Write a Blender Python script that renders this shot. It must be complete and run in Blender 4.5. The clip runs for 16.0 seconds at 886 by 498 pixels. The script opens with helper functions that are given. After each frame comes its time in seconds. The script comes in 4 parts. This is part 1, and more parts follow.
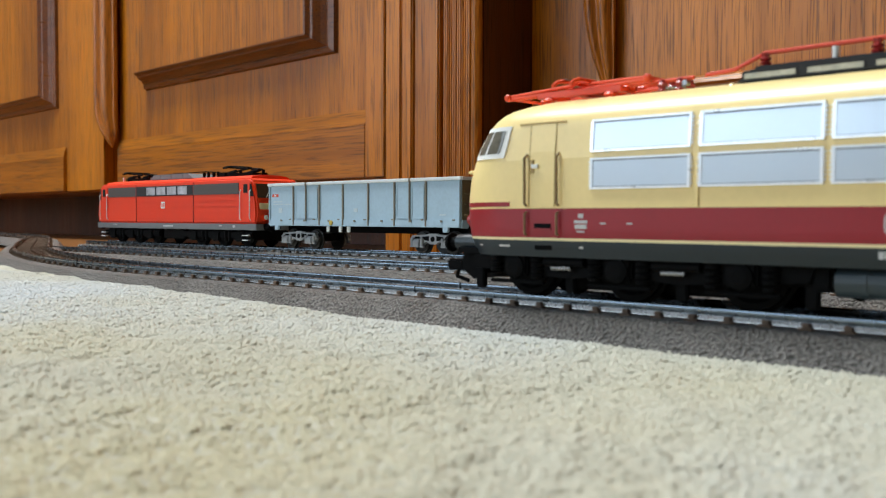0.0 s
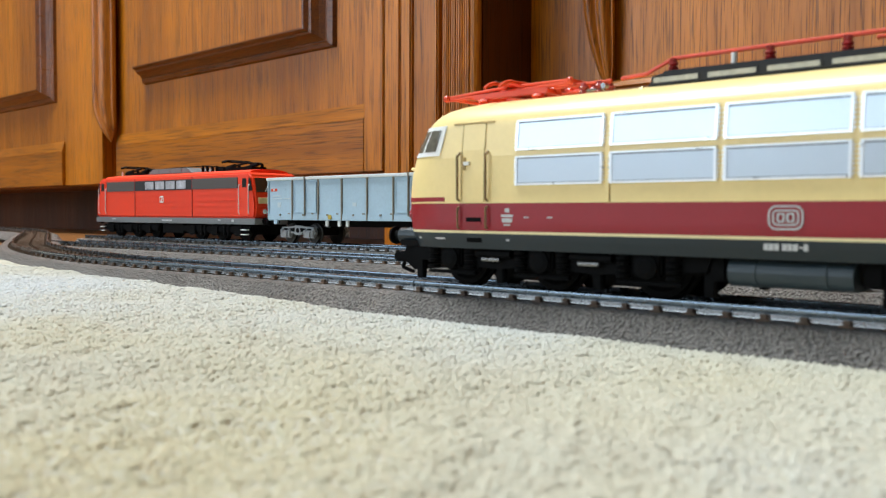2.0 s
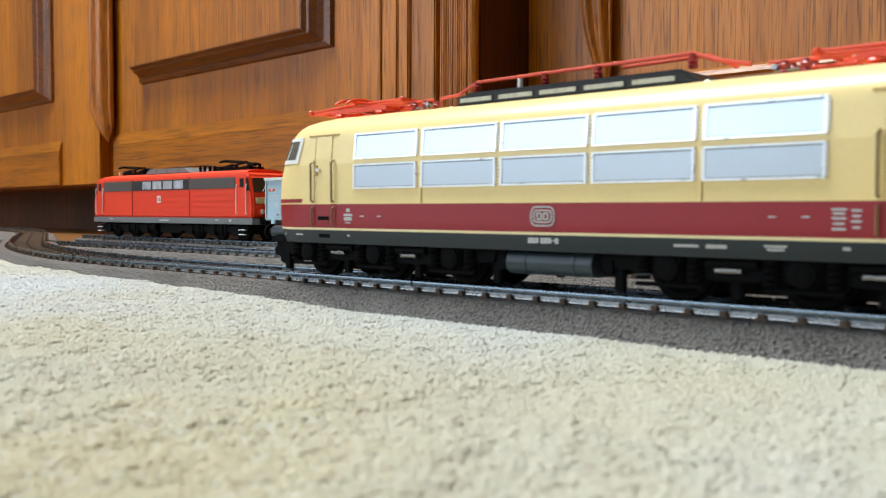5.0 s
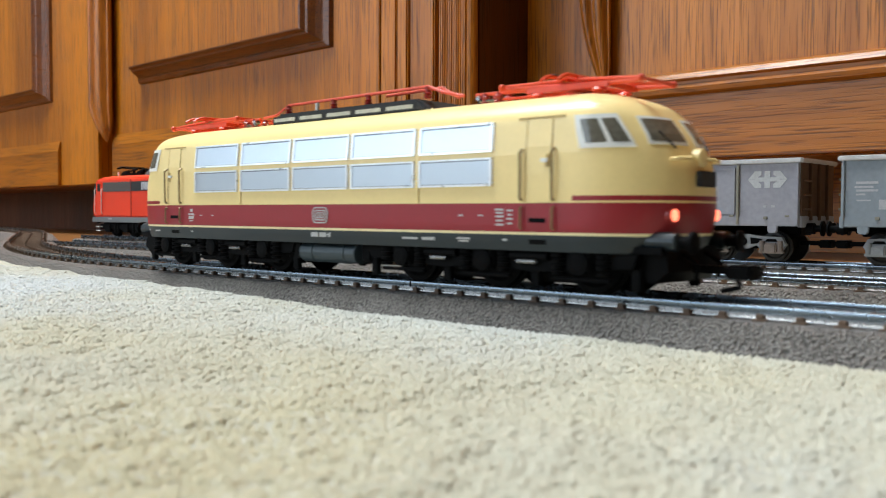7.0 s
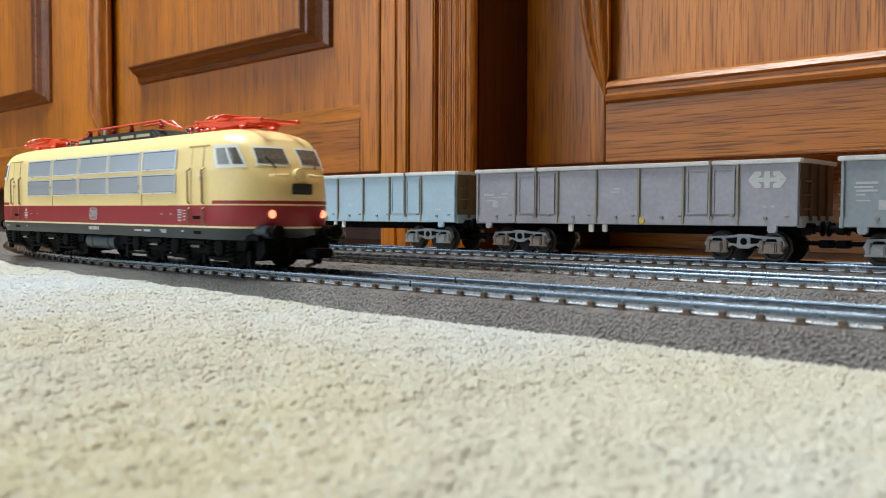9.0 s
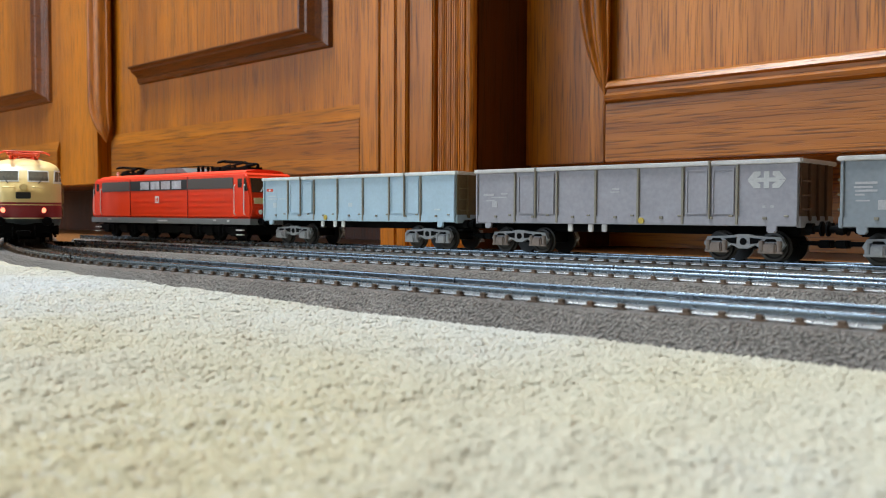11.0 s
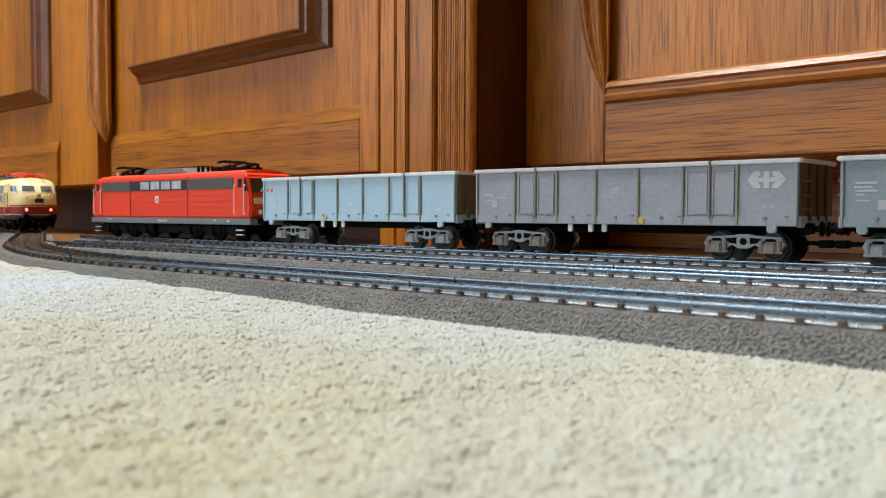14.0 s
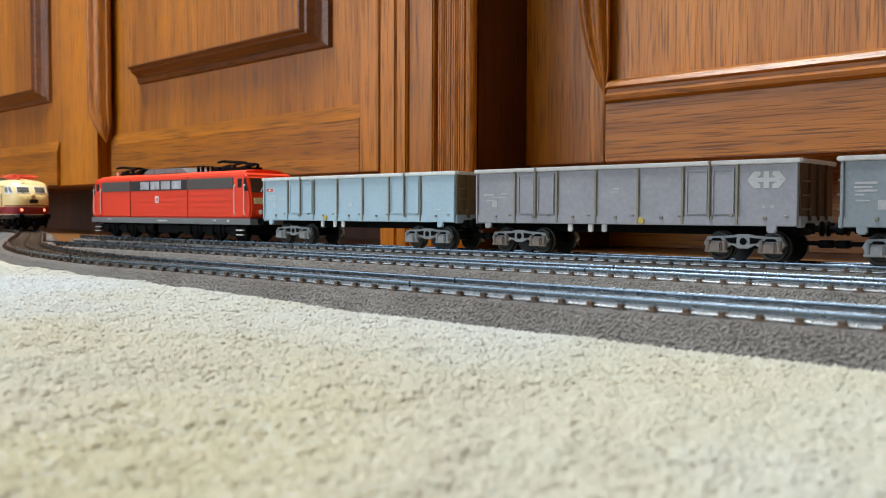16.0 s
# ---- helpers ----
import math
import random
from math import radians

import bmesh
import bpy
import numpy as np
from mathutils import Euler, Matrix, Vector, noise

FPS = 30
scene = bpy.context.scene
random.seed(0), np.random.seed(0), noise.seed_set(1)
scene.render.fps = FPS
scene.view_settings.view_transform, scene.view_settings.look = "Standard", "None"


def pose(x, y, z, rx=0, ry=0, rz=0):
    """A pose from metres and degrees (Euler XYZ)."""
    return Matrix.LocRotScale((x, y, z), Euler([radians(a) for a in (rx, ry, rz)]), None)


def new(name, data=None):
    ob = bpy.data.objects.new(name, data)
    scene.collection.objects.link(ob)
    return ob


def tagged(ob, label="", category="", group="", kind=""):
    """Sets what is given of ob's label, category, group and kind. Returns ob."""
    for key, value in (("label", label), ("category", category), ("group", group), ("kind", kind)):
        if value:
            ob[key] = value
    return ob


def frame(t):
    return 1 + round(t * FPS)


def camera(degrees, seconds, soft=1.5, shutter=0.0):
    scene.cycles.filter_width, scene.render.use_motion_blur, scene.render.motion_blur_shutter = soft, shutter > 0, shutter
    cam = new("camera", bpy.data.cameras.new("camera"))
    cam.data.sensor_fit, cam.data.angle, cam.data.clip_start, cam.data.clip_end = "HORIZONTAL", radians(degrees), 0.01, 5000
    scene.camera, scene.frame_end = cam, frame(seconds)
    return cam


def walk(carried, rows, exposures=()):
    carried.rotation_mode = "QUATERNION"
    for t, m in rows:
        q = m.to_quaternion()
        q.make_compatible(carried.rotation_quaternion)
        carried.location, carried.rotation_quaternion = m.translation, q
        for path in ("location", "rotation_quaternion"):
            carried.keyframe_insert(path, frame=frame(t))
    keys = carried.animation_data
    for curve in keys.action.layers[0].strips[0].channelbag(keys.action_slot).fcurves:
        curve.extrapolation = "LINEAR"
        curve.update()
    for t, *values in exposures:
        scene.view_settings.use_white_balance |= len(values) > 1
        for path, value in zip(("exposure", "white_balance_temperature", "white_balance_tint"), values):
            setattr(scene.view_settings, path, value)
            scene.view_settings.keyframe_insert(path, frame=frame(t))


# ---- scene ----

# ---- camera ----
cam = camera(52.15, 16.0, soft=1.0, shutter=0.5)
cam.data.dof.use_dof, cam.data.dof.focus_distance, cam.data.dof.aperture_fstop = True, 0.36, 38.0
BASE = pose(0, 0, 0.01695, 90 - 2.2225, 0, 42.068)
SWAY = [(0.0, 9.5, 9.5), (0.3, 9.5, 9.2), (0.5, 9.3, 6.6), (0.75, 9.2, 2.5), (1.0, 9.2, -0.4), (1.5, 8.5, -0.5), (2.0, 7.6, -0.5), (2.5, 6.6, -0.5),
        (3.0, 6.0, -0.5), (3.5, 4.7, -0.5), (4.0, 4.3, -0.5), (6.5, 1.5, -0.4), (9.0, 1.0, 0.0), (11.5, 0.0, 0.0), (16.0, 0.0, 0.0)]
walk(cam, [(t, BASE @ pose(0, 0, 0, dy * 0.0356, dx * 0.0356, 0.22)) for t, dx, dy in SWAY],
     [(0.0, -0.16), (0.4, -0.1), (1.0, 0.03), (16.0, 0.03)])

# ---- light ----
world = bpy.data.worlds.new("sky")
scene.world = world
world.use_nodes = True
wn = world.node_tree
sky = wn.nodes.new("ShaderNodeTexSky")
sky.sky_type, sky.sun_disc, sky.sun_elevation, sky.sun_rotation = "NISHITA", False, radians(40), radians(20)
wn.links.new(sky.outputs[0], wn.nodes["Background"].inputs[0])
wn.nodes["Background"].inputs[1].default_value = 0.12


def area_light(name, m, w, h, watts, colour):
    d = bpy.data.lights.new(name, "AREA")
    d.shape, d.size, d.size_y, d.energy, d.color = "RECTANGLE", w, h, watts, colour
    ob = new(name, d)
    ob.matrix_world = m
    return ob


area_light("window_daylight", pose(-2.6, -2.62, 1.3, 90, 0, 0), 3.7, 1.7, 70, (0.74, 0.88, 1.0))
# assumed source: unseen overhead light added to brighten carpet and tops
area_light("added_overhead_light", pose(-1.15, -0.1, 2.44, 0, 0, 0), 1.1, 0.9, 130, (0.88, 0.965, 1.0))

# ---- materials ----


def mat(name, colour, rough=0.5, metal=0.0, vary=0.12, scale=300.0, bump=0.0, bscale=800.0, coat=0.0, stretch=(1, 1, 1), per=0.0, emit=0.0, spec=0.5, bdist=0.0005):
    m = bpy.data.materials.new(name)
    m.use_nodes = True
    t = m.node_tree
    n, L = t.nodes, t.links
    b = n["Principled BSDF"]
    b.inputs["Roughness"].default_value, b.inputs["Metallic"].default_value = rough, metal
    b.inputs["Coat Weight"].default_value, b.inputs["Specular IOR Level"].default_value = coat, spec
    tc, mp = n.new("ShaderNodeTexCoord"), n.new("ShaderNodeMapping")
    mp.inputs["Scale"].default_value = stretch
    L.new(tc.outputs["Object"], mp.inputs[0])
    n1, n2 = n.new("ShaderNodeTexNoise"), n.new("ShaderNodeTexNoise")
    n1.inputs["Scale"].default_value, n2.inputs["Scale"].default_value = scale, scale * 7.3
    n1.inputs["Detail"].default_value = 4
    L.new(mp.outputs[0], n1.inputs[0]), L.new(mp.outputs[0], n2.inputs[0])
    add = n.new("ShaderNodeMath")
    L.new(n1.outputs[0], add.inputs[0]), L.new(n2.outputs[0], add.inputs[1])
    rg = n.new("ShaderNodeMapRange")
    rg.inputs[1].default_value, rg.inputs[2].default_value = 0.6, 1.4
    rg.inputs[3].default_value, rg.inputs[4].default_value = 1 - vary, 1 + vary
    L.new(add.outputs[0], rg.inputs[0])
    val = rg.outputs[0]
    if per:
        oi, pm = n.new("ShaderNodeObjectInfo"), n.new("ShaderNodeMapRange")
        pm.inputs[3].default_value, pm.inputs[4].default_value = 1 - per, 1 + per
        L.new(oi.outputs["Random"], pm.inputs[0])
        mm = n.new("ShaderNodeMath")
        mm.operation = "MULTIPLY"
        L.new(val, mm.inputs[0]), L.new(pm.outputs[0], mm.inputs[1])
        val = mm.outputs[0]
    vm = n.new("ShaderNodeVectorMath")
    vm.operation = "SCALE"
    vm.inputs[0].default_value = colour
    L.new(val, vm.inputs[3]), L.new(vm.outputs[0], b.inputs["Base Color"])
    rr = n.new("ShaderNodeMapRange")
    rr.inputs[3].default_value, rr.inputs[4].default_value = max(0, rough - 0.08), min(1, rough + 0.08)
    L.new(n1.outputs[0], rr.inputs[0]), L.new(rr.outputs[0], b.inputs["Roughness"])
    if bump:
        bn, bp = n.new("ShaderNodeTexNoise"), n.new("ShaderNodeBump")
        bn.inputs["Scale"].default_value, bn.inputs["Detail"].default_value = bscale, 3
        bp.inputs["Strength"].default_value, bp.inputs["Distance"].default_value = bump, bdist
        L.new(mp.outputs[0], bn.inputs[0]), L.new(bn.outputs[0], bp.inputs["Height"]), L.new(bp.outputs[0], b.inputs["Normal"])
    if emit:
        b.inputs["Emission Color"].default_value, b.inputs["Emission Strength"].default_value = (*colour, 1), emit
    return m


def pebble(name, colour, gap, cell, rough, depth, patches=0.1, big=22.0, even=0.5):
    """A surface of small rounded grains, tufts or stones; gap: colour left between them, shade painted into the
    creases.
    """
    m = bpy.data.materials.new(name)
    m.use_nodes = True
    t = m.node_tree
    n, L = t.nodes, t.links
    b = n["Principled BSDF"]
    b.inputs["Roughness"].default_value = rough
    b.inputs["Specular IOR Level"].default_value = 0.3
    tc = n.new("ShaderNodeTexCoord")
    wob, add = n.new("ShaderNodeTexNoise"), n.new("ShaderNodeVectorMath")
    wob.inputs["Scale"].default_value = 0.6 / cell
    mul = n.new("ShaderNodeVectorMath")
    mul.operation = "SCALE"
    mul.inputs[3].default_value = cell * 0.9
    L.new(tc.outputs["Object"], wob.inputs[0]), L.new(wob.outputs[1], mul.inputs[0])
    L.new(tc.outputs["Object"], add.inputs[0]), L.new(mul.outputs[0], add.inputs[1])
    v = n.new("ShaderNodeTexVoronoi")
    v.feature = "SMOOTH_F1"
    v.inputs["Scale"].default_value, v.inputs["Smoothness"].default_value = 1.0 / cell, 0.6
    L.new(add.outputs[0], v.inputs[0])
    f = n.new("ShaderNodeTexNoise")
    f.inputs["Scale"].default_value, f.inputs["Detail"].default_value = 2.2 / cell, 3
    L.new(tc.outputs["Object"], f.inputs[0])
    g = n.new("ShaderNodeTexNoise")
    g.inputs["Scale"].default_value, g.inputs["Detail"].default_value = big, 5
    L.new(tc.outputs["Object"], g.inputs[0])
    r1, r2, r3 = (n.new("ShaderNodeMapRange") for _ in range(3))
    r1.inputs[1].default_value, r1.inputs[2].default_value, r1.inputs[3].default_value, r1.inputs[4].default_value = even * 0.15, even * 1.15, 1.0, gap
    r2.inputs[1].default_value, r2.inputs[2].default_value, r2.inputs[3].default_value, r2.inputs[4].default_value = 0.3, 0.7, 1 - patches, 1 + patches
    r3.inputs[1].default_value, r3.inputs[2].default_value, r3.inputs[3].default_value, r3.inputs[4].default_value = 0.3, 0.7, 0.86, 1.1
    L.new(v.outputs[0], r1.inputs[0]), L.new(g.outputs[0], r2.inputs[0]), L.new(f.outputs[0], r3.inputs[0])
    a, c = n.new("ShaderNodeMath"), n.new("ShaderNodeMath")
    a.operation = c.operation = "MULTIPLY"
    L.new(r1.outputs[0], a.inputs[0]), L.new(r2.outputs[0], a.inputs[1])
    L.new(a.outputs[0], c.inputs[0]), L.new(r3.outputs[0], c.inputs[1])
    vm = n.new("ShaderNodeVectorMath")
    vm.operation = "SCALE"
    vm.inputs[0].default_value = colour
    L.new(c.outputs[0], vm.inputs[3]), L.new(vm.outputs[0], b.inputs["Base Color"])
    hs, bp = n.new("ShaderNodeMath"), n.new("ShaderNodeBump")
    hs.operation = "MULTIPLY"
    L.new(r1.outputs[0], hs.inputs[0]), L.new(r3.outputs[0], hs.inputs[1])
    bp.inputs["Strength"].default_value, bp.inputs["Distance"].default_value = 1.0, depth
    L.new(hs.outputs[0], bp.inputs["Height"]), L.new(bp.outputs[0], b.inputs["Normal"])
    return m


def tuft_wool(name, cool, warm):
    """Wool pile drifting between two creams, with window light painted along x; each tuft a little apart from the next.
    """
    m = bpy.data.materials.new(name)
    m.use_nodes = True
    n, L = m.node_tree.nodes, m.node_tree.links
    b = n["Principled BSDF"]
    b.inputs["Roughness"].default_value, b.inputs["Specular IOR Level"].default_value = 0.95, 0.1
    tc, g, geo = n.new("ShaderNodeTexCoord"), n.new("ShaderNodeTexNoise"), n.new("ShaderNodeNewGeometry")
    g.inputs["Scale"].default_value, g.inputs["Detail"].default_value = 9, 3
    L.new(tc.outputs["Object"], g.inputs[0])
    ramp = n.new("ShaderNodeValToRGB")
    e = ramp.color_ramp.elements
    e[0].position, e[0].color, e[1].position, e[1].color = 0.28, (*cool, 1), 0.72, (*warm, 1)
    sep, window_tint, mx = n.new("ShaderNodeSeparateXYZ"), n.new("ShaderNodeMapRange"), n.new("ShaderNodeMath")   # cooler towards the window: its light painted into the wool colour
    window_tint.inputs[1].default_value, window_tint.inputs[2].default_value, window_tint.inputs[3].default_value, window_tint.inputs[4].default_value = -0.32, -0.03, -0.13, 0.13
    L.new(tc.outputs["Object"], sep.inputs[0]), L.new(sep.outputs[0], window_tint.inputs[0])
    L.new(g.outputs[0], mx.inputs[0]), L.new(window_tint.outputs[0], mx.inputs[1]), L.new(mx.outputs[0], ramp.inputs[0])
    r = n.new("ShaderNodeMapRange")
    r.inputs[3].default_value, r.inputs[4].default_value = 0.93, 1.06
    L.new(geo.outputs["Random Per Island"], r.inputs[0])
    vm = n.new("ShaderNodeVectorMath")
    vm.operation = "SCALE"
    L.new(ramp.outputs[0], vm.inputs[0]), L.new(r.outputs[0], vm.inputs[3]), L.new(vm.outputs[0], b.inputs["Base Color"])
    f, bp = n.new("ShaderNodeTexNoise"), n.new("ShaderNodeBump")
    f.inputs["Scale"].default_value = 3500
    bp.inputs["Strength"].default_value, bp.inputs["Distance"].default_value = 0.6, 0.0003
    L.new(tc.outputs["Object"], f.inputs[0]), L.new(f.outputs[0], bp.inputs["Height"]), L.new(bp.outputs[0], b.inputs["Normal"])
    return m


def wood(name, dark, light, grain, rough=0.3, streak=1.0):
    """Stained oak veneer; grain: stretch of the pores along the board."""
    m = bpy.data.materials.new(name)
    m.use_nodes = True
    t = m.node_tree
    n, L = t.nodes, t.links
    b = n["Principled BSDF"]
    b.inputs["Specular IOR Level"].default_value = 0.34
    b.inputs["Coat Weight"].default_value, b.inputs["Coat Roughness"].default_value, b.inputs["Coat IOR"].default_value = 0.16, 0.3, 1.5
    tc, mp = n.new("ShaderNodeTexCoord"), n.new("ShaderNodeMapping")
    mp.inputs["Scale"].default_value = grain
    L.new(tc.outputs["Object"], mp.inputs[0])
    big, fine, pore = (n.new("ShaderNodeTexNoise") for _ in range(3))
    for q, sc, de, di in ((big, 9, 2, 0.5), (fine, 110, 4, 0.25), (pore, 850, 3, 0.1)):
        q.inputs["Scale"].default_value, q.inputs["Detail"].default_value, q.inputs["Distortion"].default_value = sc, de, di
        L.new(mp.outputs[0], q.inputs[0])
    mix = n.new("ShaderNodeMath")
    mix.operation = "MULTIPLY_ADD"
    mix.inputs[1].default_value = 0.6
    L.new(fine.outputs[0], mix.inputs[0]), L.new(big.outputs[0], mix.inputs[2])
    ramp = n.new("ShaderNodeValToRGB")
    e = ramp.color_ramp.elements
    e[0].position, e[0].color = 0.45, (*dark, 1)
    e[1].position, e[1].color = 1.02, (*light, 1)
    L.new(mix.outputs[0], ramp.inputs[0])
    pr = n.new("ShaderNodeMapRange")
    pr.inputs[1].default_value, pr.inputs[2].default_value, pr.inputs[3].default_value, pr.inputs[4].default_value = 0.36, 0.5, 1 - 0.54 * streak, 1.0
    L.new(pore.outputs[0], pr.inputs[0])
    vm = n.new("ShaderNodeVectorMath")
    vm.operation = "SCALE"
    L.new(ramp.outputs[0], vm.inputs[0]), L.new(pr.outputs[0], vm.inputs[3]), L.new(vm.outputs[0], b.inputs["Base Color"])
    rr = n.new("ShaderNodeMapRange")
    rr.inputs[3].default_value, rr.inputs[4].default_value = rough + 0.14, rough - 0.05
    L.new(fine.outputs[0], rr.inputs[0]), L.new(rr.outputs[0], b.inputs["Roughness"])
    bp = n.new("ShaderNodeBump")
    bp.inputs["Strength"].default_value, bp.inputs["Distance"].default_value = 0.35, 0.0006
    L.new(pr.outputs[0], bp.inputs["Height"]), L.new(bp.outputs[0], b.inputs["Normal"])
    return m


OAK_V = wood("oak_upright_grain", (0.1887, 0.0491, 0.0010), (0.5661, 0.1831, 0.0040), (1, 1, 0.03))
OAK_H = wood("oak_level_grain", (0.1698, 0.0446, 0.0010), (0.5189, 0.1652, 0.0040), (0.03, 1, 1))
OAK_MOULD = wood("oak_moulding", (0.1887, 0.0446, 0.0014), (0.4906, 0.1518, 0.0045), (1, 1, 0.05), 0.34)
OAK_MOULD_H = wood("oak_moulding_level", (0.1887, 0.0446, 0.0014), (0.4906, 0.1518, 0.0045), (0.05, 1, 1), 0.34)
# moulding oak darkened: shade of the down-facing profile put into the colour
OAK_DARK = wood("oak_darkened_for_shade", (0.06, 0.014, 0.0015), (0.19, 0.053, 0.004), (0.05, 1, 1), 0.26)
OAK_FLOOR = wood("oak_floor", (0.12, 0.045, 0.012), (0.27, 0.11, 0.03), (0.06, 1, 1), 0.3)
# oak darkened to paint in the shade on side panel and plinth
OAK_SIDE = wood("oak_shade_painted_dark", (0.035, 0.007, 0.001), (0.12, 0.028, 0.003), (1, 1, 0.03), 0.4)
CARPET = pebble("cream_wool_pile", (0.50, 0.475, 0.38), 0.80, 0.0013, 0.95, 0.0003, 0.10, 26.0)
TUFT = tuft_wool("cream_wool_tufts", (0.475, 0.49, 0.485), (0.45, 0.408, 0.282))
BED = pebble("grey_brown_moulded_ballast", (0.31, 0.287, 0.266), 0.22, 0.00066, 0.36, 0.0014, 0.16, 60.0, 0.8)
SLEEPER = mat("brown_plastic_sleeper", (0.13, 0.082, 0.05), 0.6, vary=0.2, scale=700, per=0.15)
# one rail steel split in two tones: dim and bright reflections painted in
RAIL_DIM = mat("dimmed_rail_head", (0.17, 0.205, 0.24), 0.27, 1.0, vary=0.15, scale=300)
STEEL = mat("nickel_rail", (0.25, 0.24, 0.23), 0.27, 1.0, vary=0.1, scale=400)
CREAM = mat("cream_yellow_lacquer", (0.89, 0.69, 0.31), 0.34, vary=0.03, scale=120)
RED = mat("wine_red_lacquer", (0.29, 0.009, 0.017), 0.38, vary=0.05, scale=120)
SLATE = mat("dark_grey_green_lacquer", (0.010, 0.019, 0.025), 0.42, vary=0.06, scale=150)
STRIPE = mat("cream_line_paint", (0.85, 0.72, 0.42), 0.4, vary=0.03)
TANK = mat("slate_blue_tank_paint", (0.03, 0.046, 0.056), 0.4, vary=0.06, scale=150)
BLACK = mat("black_moulded_plastic", (0.003, 0.003, 0.0034), 0.6, vary=0.3, scale=500, spec=0.06)
DARKGREY = mat("charcoal_plastic", (0.03, 0.03, 0.031), 0.55, vary=0.2, scale=400, spec=0.25)
ALU = mat("silver_grille_paint", (0.62, 0.685, 0.755), 0.3, 0.6, vary=0.03, scale=4)
ALU_EDGE = mat("bright_silver_edge", (0.85, 0.87, 0.9), 0.3, 0.5, vary=0.05)
PANTO = mat("signal_red_plastic", (0.74, 0.07, 0.022), 0.42, vary=0.1, scale=500)
BRASS = mat("bronze_handrail", (0.28, 0.20, 0.10), 0.45, 0.5, vary=0.15)
WHITE = mat("white_print", (0.8, 0.8, 0.78), 0.5, vary=0.04)
PALE = mat("faded_white_print", (0.5, 0.5, 0.5), 0.55, vary=0.15, scale=900)
# pane colour lightened to paint in reflection and pale interior
CABGLASS = mat("lightened_cab_pane", (0.13, 0.12, 0.095), 0.08, vary=0.4, scale=120)
PALEGLASS = mat("pale_clear_plastic", (0.45, 0.43, 0.33), 0.15, vary=0.3, scale=700)
FAINT = mat("worn_grey_print", (0.43, 0.42, 0.44), 0.6, vary=0.25, scale=1500)
FAINT2 = mat("worn_pale_print", (0.52, 0.60, 0.64), 0.6, vary=0.2, scale=1500)
GLASS = mat("dark_tinted_pane", (0.03, 0.03, 0.03), 0.06, vary=0.1)
TAIL = mat("lit_tail_lamp", (1.0, 0.2, 0.11), 0.3, vary=0.02, emit=2.8)
LAMP_RED = mat("dark_red_lamp_housing", (0.32, 0.02, 0.02), 0.3, vary=0.05)
TRAFFIC = mat("traffic_red_plastic", (0.84, 0.042, 0.003), 0.45, vary=0.05, scale=150)
VENT = mat("umber_grey_vent", (0.075, 0.062, 0.055), 0.5, vary=0.15, scale=400)
ROOFGREY = mat("grey_roof_paint", (0.16, 0.165, 0.17), 0.55, vary=0.15)
BLUEGREY = mat("light_blue_grey_paint", (0.40, 0.54, 0.64), 0.5, vary=0.08, scale=90)
# rims and levers paler than the wagon walls
BLUEGREY_TRIM = mat("pale_blue_grey_rim", (0.72, 0.74, 0.72), 0.55, vary=0.14, scale=200)
RUSTGREY = mat("weathered_mauve_grey_paint", (0.315, 0.305, 0.34), 0.55, vary=0.14, scale=80)
DULLGREY = mat("dull_blue_grey_paint", (0.24, 0.27, 0.30), 0.55, vary=0.12, scale=80)
RUSTGREY_TRIM = mat("pale_mauve_grey_rim", (0.58, 0.56, 0.55), 0.6, vary=0.15, scale=200)
# end walls: brown tones, with their shade also put into the colour
OLIVE = mat("olive_brown_shaded_end", (0.17, 0.13, 0.065), 0.65, vary=0.2, scale=250)
RUST = mat("rust_brown_shaded_end", (0.10, 0.045, 0.022), 0.65, vary=0.25, scale=250)
DUST = mat("dusted_post", (0.25, 0.225, 0.18), 0.65, vary=0.2, scale=300)
BOGIE = mat("grey_cast_bogie", (0.33, 0.34, 0.36), 0.6, vary=0.22, scale=350)
BOGIE_RUST = mat("rusty_axle_box", (0.27, 0.215, 0.19), 0.65, vary=0.3, scale=500)
TREAD = mat("dark_steel_wheel", (0.022, 0.02, 0.019), 0.5, 0.1, vary=0.1)
YELLOW = mat("yellow_mark", (0.52, 0.38, 0.06), 0.5)
PLASTER = mat("tan_wall_paint", (0.20, 0.165, 0.13), 0.8, vary=0.05, scale=6)
CEIL = mat("grey_ceiling_paint", (0.42, 0.40, 0.37), 0.9, vary=0.04, scale=6)

# ---- mesh helpers, in millimetres ----


def part(name, bm, material, parent=None, label="", smooth=False):
    me = bpy.data.meshes.new(name)
    bmesh.ops.recalc_face_normals(bm, faces=bm.faces[:])
    bm.to_mesh(me)
    bm.free()
    me.materials.append(material)
    if smooth:
        me.shade_smooth()
    ob = new(name, me)
    ob.parent = parent
    if label:
        ob["label"] = label
    return ob


def B():
    return bmesh.new()


def box(bm, x0, x1, y0, y1, z0, z1, bev=0.0):
    v = [bm.verts.new((x * 0.001, y * 0.001, z * 0.001)) for x in (x0, x1) for y in (y0, y1) for z in (z0, z1)]
    f = [bm.faces.new([v[i] for i in q]) for q in ((0, 1, 3, 2), (4, 6, 7, 5), (0, 4, 5, 1), (2, 3, 7, 6), (0, 2, 6, 4), (1, 5, 7, 3))]
    if bev:
        bmesh.ops.bevel(bm, geom=list({e for q in f for e in q.edges}), offset=bev * 0.001, segments=2, affect="EDGES")
    return bm


